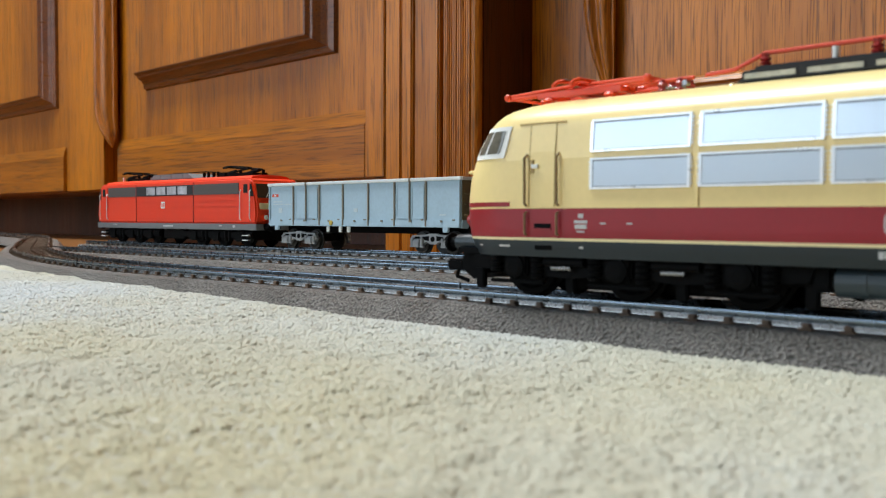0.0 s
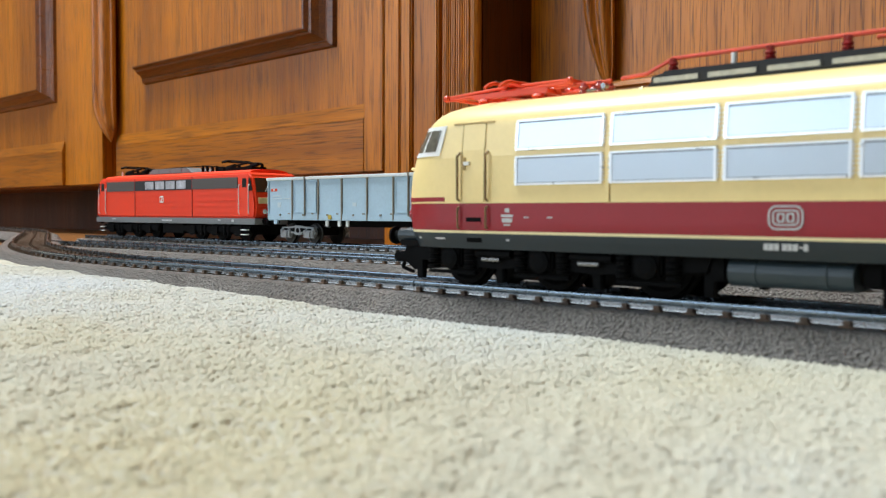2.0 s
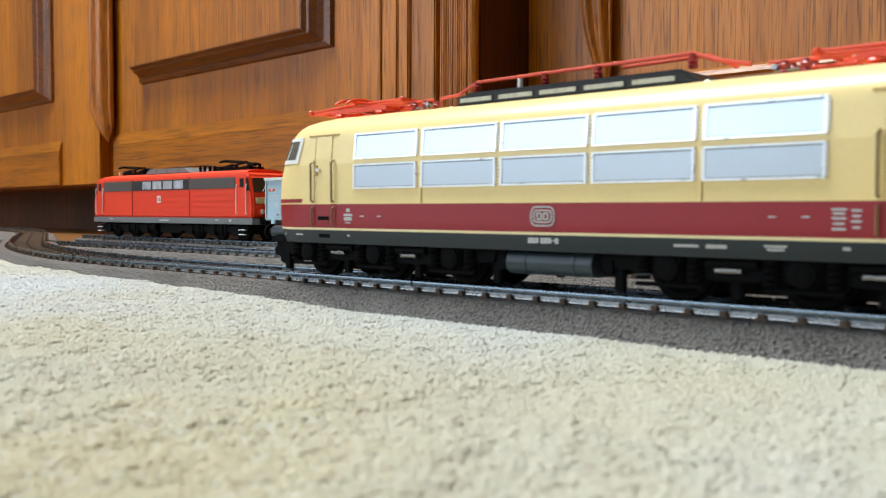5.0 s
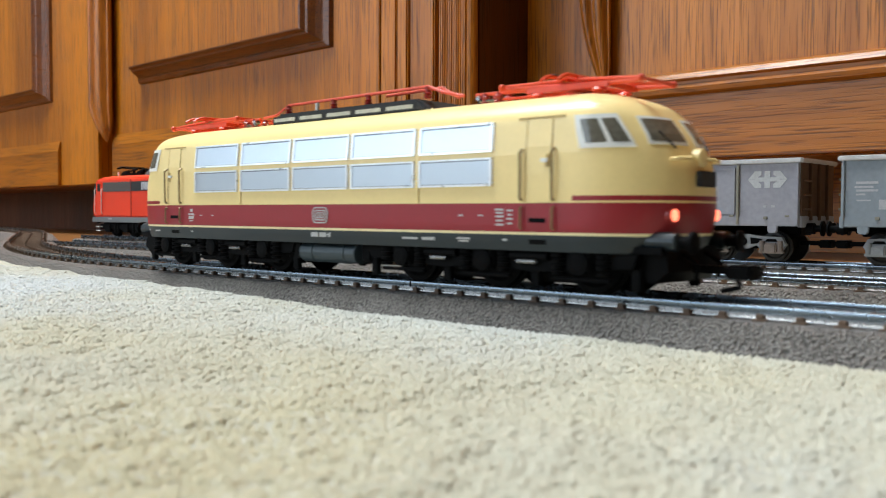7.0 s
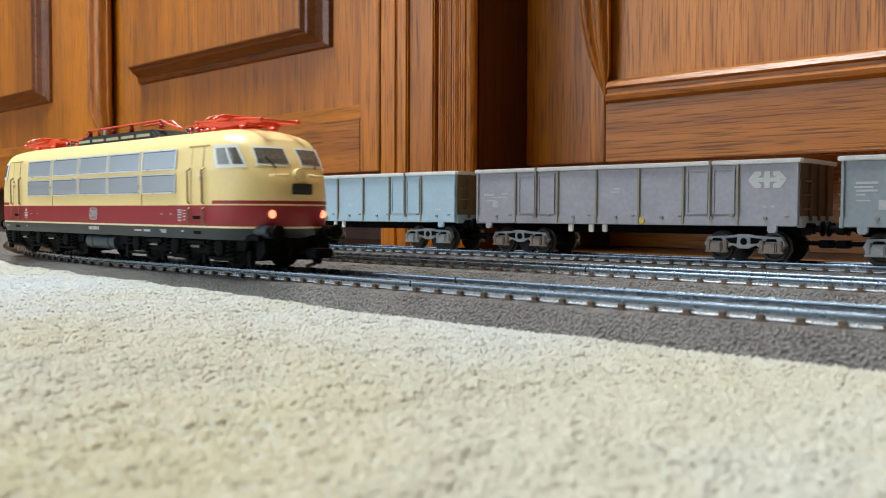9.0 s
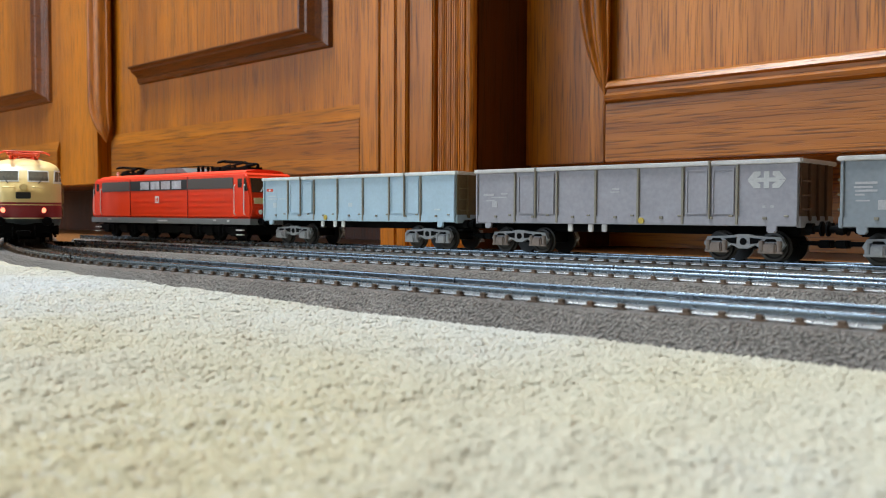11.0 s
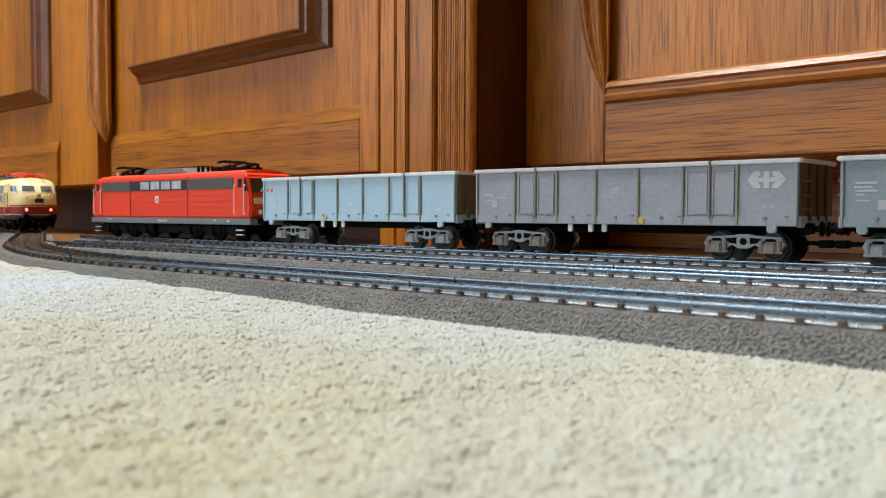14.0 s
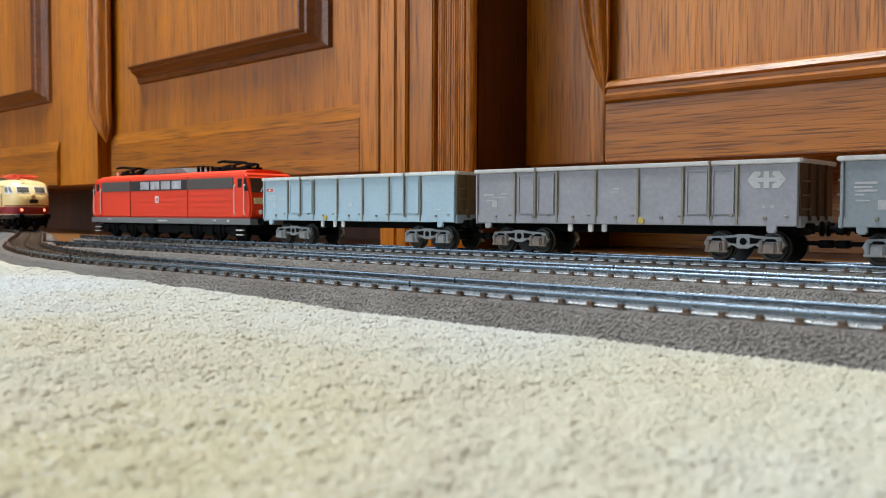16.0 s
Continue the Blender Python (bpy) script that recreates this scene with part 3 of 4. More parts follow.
        part("coupler", bm, BLACK, w)
    part("underframe", box(B(), -70, 70, -6, 6, 9.5, 15.2, 0.5), BLACK, w)
    for c in (-51.7, 51.7):
        b = part("bogie", box(B(), c - 13, c + 13, -7, 7, 4.5, 8.5, 0.5), BLACK, w)
        for s in (-1, 1):
            y0, y1 = s * 10.6, s * 12.6
            bm = prism(B(), [(c - 15.5, 6.2), (c - 14, 8.9), (c - 4.2, 9.4), (c - 2, 9.9), (c + 2, 9.9), (c + 4.2, 9.4), (c + 14, 8.9), (c + 15.5, 6.2), (c + 13.5, 3.6), (c + 8, 3.6),
                             (c + 4.5, 6.0), (c + 1.6, 4.6), (c - 1.6, 4.6), (c - 4.5, 6.0), (c - 8, 3.6), (c - 13.5, 3.6)], "y", min(y0, y1), max(y0, y1))
            part("bogie_side", bm, BOGIE, b, "grey cast bogie side frame")
            # black slabs on the frame stand in for its shaded openings
            bm = B()
            for q in (-3.6, 3.6):
                prism(bm, [(c + q * 0.75, 6.3), (c + q * 1.45, 6.6), (c + q * 2.0, 8.2), (c + q * 0.7, 8.7)], "y", s * 12.6 - 0.25, s * 12.6 + 0.25)
            rod(bm, (c, s * 12.4, 7.2), (c, s * 12.9, 7.2), 1.3, 14)
            for q in (-10.3, 10.3):
                prism(bm, [(c + q - 2.4, 7.3), (c + q + 2.4, 7.3), (c + q + 1.5, 8.3), (c + q - 1.5, 8.3)], "y", s * 12.6 - 0.24, s * 12.6 + 0.24)
            part("opening_shade_patch", bm, BLACK, b)
            for q in (-10.3, 10.3):
                bm = box(B(), c + q - 2.3, c + q + 2.3, s * 13.2 - 1.1, s * 13.2 + 1.1, 3.2, 6.8, 0.5)
                for e in (-3.3, 3.3):
                    rod(bm, (c + q + e, s * 12.9, 3.9), (c + q + e, s * 12.9, 7.6), 0.95, 10)
                box(bm, c + q - 4.6, c + q + 4.6, s * 12.7 - 0.7, s * 12.7 + 0.7, 3.0, 3.9, 0.2)
                part("axle_box", bm, BOGIE_RUST if paint is RUSTGREY else BOGIE, b)
        for q in (-10.3, 10.3):
            part("wheelset", wheelset(B(), c + q, 5.3), TREAD, b)
    marks(w, -(W + 0.53))
    return w


def bars(parent, material, y, rows):
    """Printed marks too small to read, as plain bars: (x, z, width, height)."""
    for x, z, wd, h in rows:
        part("printed_mark", box(B(), x - wd / 2, x + wd / 2, y - 0.06, y + 0.06, z - h / 2, z + h / 2), material, parent)


def marks_light(w, y):
    bars(w, FAINT2, y, [(-65.5, 26.5, 8, 0.7), (-65, 25.0, 9, 0.6), (-56, 25.0, 6, 0.6), (-63, 21.5, 3.2, 2.8), (0.5, 21.5, 3, 2), (62, 19, 4, 0.8)])
    bars(w, PANTO, y, [(-67.6, 30.0, 5.6, 1.6)])
    bars(w, WHITE, y - 0.1, [(-67.6, 30.0, 1.6, 0.8)])
    part("warning_dot", rod(B(), (-18.5, y - 1.0, 14.8), (-18.5, y + 0.2, 14.8), 1.3, 14), YELLOW, w)


def marks_logo(w, y):
    bars(w, FAINT, y, [(-66, 25.6, 6, 1.0), (-57, 26, 4, 0.7), (-60, 24.4, 9, 0.6), (-65, 23.0, 5, 0.6), (-62.5, 21.4, 3, 2.8), (-9.5 + 9, 26, 4.4, 0.5), (0, 27.2, 3.2, 0.8), (61, 20, 1.2, 0.8), (64, 20, 1.2, 0.8)])
    c, z = 61.8, 29.6    # emblem: a cross between two arrowheads
    bm = box(B(), c - 1.0, c + 1.0, y - 0.1, y + 0.1, z - 3.0, z + 3.0)
    box(bm, c - 4.6, c + 4.6, y - 0.105, y + 0.105, z - 0.75, z + 0.75)
    for s in (-1, 1):
        for q in (-1, 1):
            prism(bm, [(c + s * 7.0, z + q * 0.1), (c + s * 4.4, z + q * 0.1), (c + s * 2.2, z + q * 1.7), (c + s * 2.2, z + q * 3.0), (c + s * 4.6, z + q * 3.0)], "y", y - 0.1, y + 0.1)
    part("emblem", bm, PALE, w, "white cross-and-arrows emblem")
    part("warning_dot", rod(B(), (12, y - 1.0, 14.6), (12, y + 0.2, 14.6), 1.2, 14), YELLOW, w)


def marks_text(w, y):
    bars(w, FAINT, y, [(-65, 27.8, 7, 0.8), (-66, 26.4, 6, 0.7), (-65, 25.2, 7, 0.7), (-67, 23.9, 3, 0.6), (-66, 21.9, 4.5, 0.5), (-54, 24.6, 8, 0.7), (-59, 20.5, 4.4, 3.2)])


# ---- red freight locomotive ----
def red_locomotive():
    x0, x1 = -630.5, -438.0
    c = (x0 + x1) / 2
    H = (x1 - x0) / 2
    w = thing("freight_locomotive", "traffic-red model electric locomotive with umber vents, grey skirt", "locomotive", m=pose(c * 0.001, (Y1 + 2 * DY) * 0.001, 0))
    W = 17.0
    side = [(-H + 1.0, 13.6), (-H, 20), (-H + 0.8, 27.5), (-H + 4.2, 38.8), (-H + 6.5, 41.0), (H - 6.5, 41.0), (H - 4.2, 38.8), (H - 0.8, 27.5), (H, 20), (H - 1.0, 13.6)]
    bm = prism(B(), side, "y", -W, W)
    bmesh.ops.bevel(bm, geom=bm.edges[:], offset=0.0011, segments=3, affect="EDGES")
    part("body", bm, TRAFFIC, w)
    part("roof", prism(B(), [(-W + 2, 40.6), (-W + 4, 42.2), (-6, 43.2), (6, 43.2), (W - 4, 42.2), (W - 2, 40.6)], "x", -H + 9, H - 9), TRAFFIC, w)
    part("skirt", box(B(), -H, H, -W - 0.25, W + 0.25, 10, 13.7, 0.3), ROOFGREY, w, "grey frame skirt")
    for s in (-1, 1):
        y = s * (W + 0.15)
        for a, b in ((-80, -41.5), (30, 79)):
            part("vent", box(B(), a - 0.2 if a < 0 else a, b, y - 0.25, y + 0.25, 31.6, 38.2, 0.15), VENT, w, "umber-grey ventilation grille")
        vb = part("window_band", box(B(), -41, 29.6, y - 0.2, y + 0.2, 31.6, 38.2, 0.1), DARKGREY, w)
        for k in range(4):
            part("pane", box(B(), -27.5 + 13 * k, -16 + 13 * k, y - 0.32, y + 0.32, 32.0, 37.8, 0.3), MILK, vb, "milky machine-room window")
        for xx in (-41.3, 29.8):
            part("panel_joint", box(B(), xx - 0.25, xx + 0.25, y - 0.2, y + 0.2, 14.2, 39.5), mat_joint, w)
        bm = B()
        for z in (17.4, 21.0, 24.6, 28.2):
            box(bm, -40.5, 79.5, y - 0.12, y + 0.12, z - 0.18, z + 0.18)
        part("rib", bm, TRAFFIC, w)
        for e in (-1, 1):
            d = part("door", box(B(), e * 86 - 4.2, e * 86 + 4.2, y - 0.22, y + 0.22, 15, 38.6, 0.2), TRAFFIC, w)
            part("door_window", box(B(), e * 86 - 2.3, e * 86 + 2.3, y - 0.35, y + 0.35, 31.8, 37.6, 0.3), GLASS, d)
            for q in (-4.9, 4.9):
                part("handrail", pipe(B(), [(e * 86 + q, y * 1.005, 16), (e * 86 + q, s * (W + 1.1), 16.8), (e * 86 + q, s * (W + 1.1), 33), (e * 86 + q, y * 1.005, 33.8)], 0.33), WHITE, d, "white handrail")
            part("step", box(box(B(), e * 86 - 3, e * 86 + 3, y - 0.9, y + 0.9, 6.6, 7.1), e * 86 - 3, e * 86 + 3, y - 0.9, y + 0.9, 3.8, 4.3), WHITE, w)
        bars(w, PALE, s * (W + 0.42), [(0, 11.9, 12, 0.9), (-70, 12.5, 5, 0.6), (60, 12.5, 3, 0.8), (74, 12.2, 2.4, 1.4)])
        bars(w, WHITE, s * (W + 0.32), [(-6.5, 25.6, 4.6, 4.4)])
        bars(w, PANTO, s * (W + 0.4), [(-7.5, 25.6, 1.2, 2.6), (-5.5, 25.6, 1.2, 2.6)])
    for e in (-1, 1):
        # cab windows on the sloping front and corner
        def fx(z):
            return e * (H - 0.8 - (z - 27.5) * 3.4 / 11.3)
        for s in (-1, 1):
            bm = B()
            pts = [(s * 1.0, 29.2), (s * 15.2, 29.2), (s * 14.6, 37.6), (s * 1.0, 37.6)]
            r0 = [bm.verts.new(Vector((fx(z) + e * 0.25, yy, z)) * 0.001) for yy, z in pts]
            r1 = [bm.verts.new(Vector((fx(z) - e * 0.8, yy, z)) * 0.001) for yy, z in pts]
            bm.faces.new(r0), bm.faces.new(r1[::-1])
            for i in range(4):
                bm.faces.new((r0[i], r0[(i + 1) % 4], r1[(i + 1) % 4], r1[i]))
            part("windscreen", bm, GLASS, w)
            part("wiper", rod(B(), (fx(30) + e * 0.6, s * 9, 29.6), (fx(36) + e * 0.6, s * 4, 36), 0.25, 6), PALE, w)
            y = s * (W + 0.12)
            part("side_window", prism(B(), [(e * (H - 6.5), 30), (e * (H - 2.6), 30), (e * (H - 4.8), 37.4), (e * (H - 6.5), 37.4)], "y", y - 0.2, y + 0.2), GLASS, w)
            lamp = part("headlamp", turned(B(), [(0, 2.1), (e * 1.6, 2.1), (e * 1.8, 1.6)], (e * (H - 0.6), s * 11.0, 17.6), "x", 16), TRAFFIC, w)
            part("lens", turned(B(), [(0, 1.5), (e * 0.5, 1.4), (e * 0.7, 0.6)], (e * (H + 1.0), s * 11.0, 17.6), "x", 14), WHITE, lamp)
            part("buffer", turned(B(), [(0, 2.0), (e * 3.4, 2.0), (e * 3.5, 1.2), (e * 5.2, 1.2), (e * 5.3, 2.9), (e * 6.2, 2.8)], (e * (H - 0.4), s * 10.1, 12.0), "x", 16), BLACK, w)
        part("number_plate", box(B(), min(e * (H - 1.1), e * (H + 0.3)), max(e * (H - 1.1), e * (H + 0.3)), -14.5, 14.5, 22.4, 26.0, 0.2), STRIPE, w, "cream front panel")
    # roof gear
    rh = part("roof_hood", prism(B(), [(-36, 43), (-30, 46.3), (12, 46.3), (18, 43)], "y", -10, 10), ROOFGREY, w, "grey roof hood")
    for q in (-22, -8, 6):
        part("hood_seam", box(B(), q - 0.25, q + 0.25, -10.15, 10.15, 43.2, 46.45, 0.1), VENT, rh)
    for c_ in (-62, 63):
        bm = B()
        for s in (-1, 1):
            box(bm, c_ - 14, c_ + 14, s * 5 - 0.5, s * 5 + 0.5, 43.6, 45.2, 0.15)
        for q in (-14, 14):
            box(bm, c_ + q - 0.5, c_ + q + 0.5, -5, 5, 44.05, 44.95, 0.15)
        p = part("pantograph", bm, BLACK, w, "dark grey folded pantograph")
        for s in (-1, 1):
            part("arm", pipe(B(), [(c_ - 13, s * 4.5, 45.0), (c_ + 9, s * 5.5, 47.4), (c_ - 10, s * 6.5, 48.8)], 0.65), BLACK, p)
            for q in (-11, 11):
                part("insulator", rod(B(), (c_ + q, s * 5, 42.0), (c_ + q, s * 5, 44.4), 0.9), BLACK, p)
        for q in (-1.2, 1.2):
            part("collector_bow", pipe(B(), [(c_ - 8 + q, -11, 48.0), (c_ - 8 + q, -8, 49.1), (c_ - 8 + q, 8, 49.1), (c_ - 8 + q, 11, 48.0)], 0.65), BLACK, p)
    for q in (22, 27, 33, 38, -42):
        part("insulator", turned(B(), [(42.6, 0.8), (43.6, 1.2), (44.2, 0.8), (45.2, 1.2), (46.8, 0.7)], (q, -4, 0), "z", 10), BLACK, w)
    part("insulator", rod(B(), (-82, -4, 42.4), (-82, -4, 46.2), 0.8), WHITE, w, "white insulator")
    part("roof_line", pipe(B(), [(-42, -4, 46.4), (22, -4, 47.2), (38, -4, 46.4)], 0.35), BLACK, w)
    for q in (-73, -52, 52, 76):
        part("pantograph_spring", rod(rod(B(), (q - 4, -3, 45.4), (q + 4, -3, 46.4), 1.1, 8), (q, 3, 43.2), (q, 3, 47.0), 1.0, 8), BLACK, w)
    part("main_switch", box(B(), 40, 47, -5, 5, 43, 46, 0.5), BLACK, w)
    for c_ in (-52, 52):
        b = part("bogie", box(B(), c_ - 36, c_ + 36, -13, 13, 4, 10, 0.6), BLACK, w)
        for s in (-1, 1):
            bm = box(B(), c_ - 37, c_ + 37, s * 14.2 - 0.9, s * 14.2 + 0.9, 5, 8.6, 0.4)
            for q in (-25, 0, 25):
                box(bm, c_ + q - 4, c_ + q + 4, s * 14.9 - 1, s * 14.9 + 1, 3, 8.8, 0.6)
            for q in (-12.5, 12.5):
                rod(bm, (c_ + q - 2, s * 14.8, 3), (c_ + q - 2, s * 14.8, 9.5), 1.2, 8), rod(bm, (c_ + q + 2, s * 14.8, 3), (c_ + q + 2, s * 14.8, 9.5), 1.2, 8)
            part("bogie_side", bm, BLACK, b)
        for q in (-25, 0, 25):
            part("wheelset", wheelset(B(), c_ + q, 7.0), BLACK, b)
    part("equipment_box", box(B(), -13, 13, -13, 13, 3.5, 10, 0.6), BLACK, w)
    return w


MILK = mat("milky_window", (0.42, 0.42, 0.45), 0.3, vary=0.55, scale=260)
mat_joint = mat("dark_red_joint", (0.30, 0.015, 0.01), 0.5)


# ---- cream and red express locomotive ----
def lerp(tab, z):
    for (a, va), (b, vb) in zip(tab, tab[1:]):
        if z <= b:
            return va + (vb - va) * max(0.0, (z - a)) / (b - a)
    return tab[-1][1]


HALF = [(9, 17.0), (11, 17.6), (14, 17.9), (24, 17.85), (29.7, 17.8), (36.8, 17.15), (38.3, 16.7), (39.6, 15.8), (40.8, 14.4), (41.8, 12.3), (42.8, 9.0), (43.5, 4.8), (43.8, 0.0)]
TIP = [(9, 97.8), (13, 99.3), (17, 100.1), (22, 100.1), (26, 99.5), (29, 98.3), (33, 96.1), (37, 92.9), (39.5, 89.9), (41.5, 85.9), (43.0, 80.3), (44.2, 69.3)]


def skin(q, z, side, end, off=0.0):
    """Point on the shell; q runs from 0 amidships to 104 at the nose, off stands proud of it, in mm."""
    def raw(q, z):
        hw, tip = lerp(HALF, z), lerp(TIP, z)
        xs = min(80.0, tip - 8)
        if q <= 80:
            return Vector((q * xs / 80, hw, z))
        th = min(1.0, (q - 80) / 24) * math.pi / 2
        return Vector((xs + (tip - xs) * math.sin(th), hw * max(0.0, math.cos(th)) ** 0.75, z))
    p = raw(q, z)
    if off:
        du, dv = raw(min(q + 0.3, 103.9), z) - raw(q - 0.3, z), raw(q, z + 0.3) - raw(q, z - 0.3)
        n = du.cross(dv)
        n = -n if n.y < 0 or (q > 95 and n.x < 0) else n
        if n.length > 1e-9:
            p = p + n.normalized() * off
    return Vector((p.x * end, p.y * side, p.z)) * 0.001


def shell(z0, z1, material, name, parent, label="", off=0.0, nz=6):
    bm = B()
    qs = [0, 27, 54, 70, 80] + [80 + 24 * k / 14 for k in range(1, 15)]
    zs = sorted([z0 + (z1 - z0) * i / nz for i in range(nz + 1)] + [z for z in (29.6, 29.8) if z0 < z < z1])
    for side in (-1, 1):
        for end in (-1, 1):
            g = [[bm.verts.new(skin(q, z, side, end, off)) for q in qs] for z in zs]
            for r0, r1 in zip(g, g[1:]):
                for i in range(len(qs) - 1):
                    bm.faces.new((r0[i], r0[i + 1], r1[i + 1], r1[i]))
    bmesh.ops.remove_doubles(bm, verts=bm.verts[:], dist=2e-6)
    for e in bm.edges:   # crease where the flank leans inwards
        if all(abs(v.co.z - 0.0297) < 0.00012 for v in e.verts) and abs(e.verts[0].co.z - e.verts[1].co.z) < 1e-6:
            e.smooth = False
    return part(name, bm, material, parent, label, smooth=True)


def patch(name, q0, q1, z0, z1, side, end, material, parent, off=0.2, label="", slant=0.0, nq=6, nz=3, make=True, bm=None, lean=0.0):
    """A slab that follows the shell; slant shifts its upper edge along the body."""
    bm = bm or B()
    outer, inner = [], []
    for j in range(nz + 1):
        z = z0 + (z1 - z0) * j / nz
        sh = slant * j / nz
        outer.append([bm.verts.new(skin(q0 + (q1 - q0) * i / nq + sh, z, side, end, off + lean * j / nz)) for i in range(nq + 1)])
        inner.append([bm.verts.new(skin(q0 + (q1 - q0) * i / nq + sh, z, side, end, -0.3)) for i in range(nq + 1)])
    for j in range(nz):
        for i in range(nq):
            bm.faces.new((outer[j][i], outer[j][i + 1], outer[j + 1][i + 1], outer[j + 1][i]))
    rim = lambda g: g[0][:] + [r[-1] for r in g[1:]] + g[-1][-2::-1] + [r[0] for r in g[-2:0:-1]]
    a, b = rim(outer), rim(inner)
    for i in range(len(a)):
        bm.faces.new((a[i], a[(i + 1) % len(a)], b[(i + 1) % len(a)], b[i]))
    return part(name, bm, material, parent, label) if make else bm


def signed(u0, u1):
    """A stretch along the body as (end, q0, q1) pieces, split amidships."""
    if u0 < 0 < u1:
        return [(-1, 0.0, -u0), (1, 0.0, u1)]
    return [(1, u0, u1)] if u0 >= 0 else [(-1, -u1, -u0)]


def flat_patch(name, u0, u1, z0, z1, side, material, parent, off, label="", lean=0.0):
    bm = B()
    for end, q0, q1 in signed(u0, u1):
        patch(name, q0, q1, z0, z1, side, end, material, parent, off, bm=bm, make=False, lean=lean)
    return part(name, bm, material, parent, label)


GRILLE_SHADE = mat("grey_grille_shade", (0.16, 0.18, 0.21), 0.5)
JOINT = mat("yellow_ochre_joint", (0.42, 0.28, 0.09), 0.5)


WHEELS = []


def express_locomotive():
    w = thing("express_locomotive", "cream and wine-red model express electric locomotive, running", "locomotive")
    shell(9.0, 12.5, SLATE, "skirt", w, "dark grey frame skirt")
    shell(12.5, 13.1, STRIPE, "lining", w, "cream lining stripe", 0.05, 1)
    shell(13.1, 19.3, RED, "lower_body", w, "wine-red lower body band")
    up = shell(19.3, 43.8, CREAM, "upper_body", w, "cream-yellow upper body", 0.0, 26)
    part("floor_plate", box(B(), -98, 98, -14, 14, 9, 10.4), BLACK, w)
    grilles = [(-58.6, -37.2), (-34.9, -12.9), (-11.0, 10.8), (12.6, 34.4), (36.6, 58.2)]
    for side in (-1, 1):
        for a, b in grilles:
            for z0, z1 in ((23.2, 29.3), (30.7, 37.0)):
                g = flat_patch("grille", a, b, z0, z1, side, ALU, w, 0.2, "silver ventilation grille")
                flat_patch("grille_edge", a - 0.3, b + 0.3, z0 - 0.1, z0 + 0.35, side, ALU_EDGE, g, 0.5)
                flat_patch("grille_edge", a - 0.3, b + 0.3, z1 - 0.3, z1 + 0.1, side, ALU_EDGE, g, 0.5)
                for x in (a, b):
                    flat_patch("grille_edge", x - 0.28, x + 0.28, z0 + 0.35, z1 - 0.3, side, ALU_EDGE, g, 0.42)
                # dark strips stand in for shadow along the frame edges
                flat_patch("grille_shade_strip", a + 0.3, b - 0.3, z1 - 0.55, z1 - 0.3, side, GRILLE_SHADE, g, 0.24, "dark strip painted as shadow under the frame")
                flat_patch("grille_shade_strip", a + 0.3, b - 0.3, z0 + 0.35, z0 + 0.5, side, GRILLE_SHADE, g, 0.24)
                for k in range(14):   # fine level louvre blades
                    zz = z0 + 0.72 + (z1 - z0 - 1.5) * k / 13
                    flat_patch("louvre", a + 0.3, b - 0.3, zz - 0.09, zz + 0.05, side, ALU, g, 0.33)
                for k in range(7):
                    zz = z0 + 0.7 + (z1 - z0 - 1.4) * k / 6
                    for x in (a - 0.45, b + 0.45):
                        flat_patch("rivet", x - 0.2, x + 0.2, zz - 0.16, zz + 0.16, side, ALU_EDGE, g, 0.3)
        for xx in (-35.7, 35.7):
            flat_patch("body_joint", xx - 0.4, xx + 0.4, 19.5, 42.6, side, CREAM, w, 0.3)
            for q in (-0.55, 0.43):
                flat_patch("body_joint_shadow", xx + q, xx + q + 0.14, 19.5, 42.0, side, JOINT, w, 0.08)
        for end in (-1, 1):
            d = patch("cab_door", 67.9, 74.3, 19.6, 37.1, side, end, CREAM, w, 0.12)
            for q in (67.7, 74.3):
                patch("door_joint", q, q + 0.2, 19.6, 37.1, side, end, JOINT, d, 0.16, nq=1)
            patch("gutter", 65.4, 77.4, 37.2, 37.55, side, end, JOINT, d, 0.2)
            for q in (66.8, 75.1):
                pts = [skin(q, 19.9, side, end, 0.1), skin(q, 20.4, side, end, 0.9), skin(q, 30.0, side, end, 0.9), skin(q, 30.8, side, end, 0.1)]
                part("handrail", pipe(B(), [tuple(v * 1000) for v in pts], 0.3), BRASS, d, "bronze handrail")
                pts = [skin(q, 13.7, side, end, 0.1), skin(q, 14.0, side, end, 0.7), skin(q, 18.2, side, end, 0.7), skin(q, 18.5, side, end, 0.1)]
                part("lower_handrail", pipe(B(), [tuple(v * 1000) for v in pts], 0.26), BRASS, d)
            patch("door_handle", 72.0, 73.6, 27.9, 28.7, side, end, WHITE, d, 0.6)
            patch("lock_plate", 73.2, 73.9, 26.8, 29.6, side, end, JOINT, d, 0.3)
            # black patches paint the shade of the footholds
            patch("footstep_shade", 68.7, 73.0, 15.1, 16.1, side, end, BLACK, d, 0.12)
            patch("footstep_lip", 68.5, 73.2, 14.7, 15.1, side, end, RED, d, 0.3)
            patch("step_slot_shade", 68.6, 73.0, 10.5, 11.5, side, end, BLACK, w, 0.08)
            # cab side window
            f = patch("cab_window", 81.2, 91.8, 30.4, 37.2, side, end, WHITE, w, 0.25, "white-framed cab side window", slant=-1.6, nq=8)
            patch("pane", 82.4, 86.6, 31.4, 36.3, side, end, CABGLASS, f, 0.34, slant=-1.2)
            patch("pane", 87.6, 90.9, 31.4, 36.3, side, end, CABGLASS, f, 0.34, slant=-1.4)
            # windscreen
            f = patch("windscreen", 94.4, 103.2, 31.0, 36.8, side, end, WHITE, w, 0.22, "white-framed windscreen", nq=10)
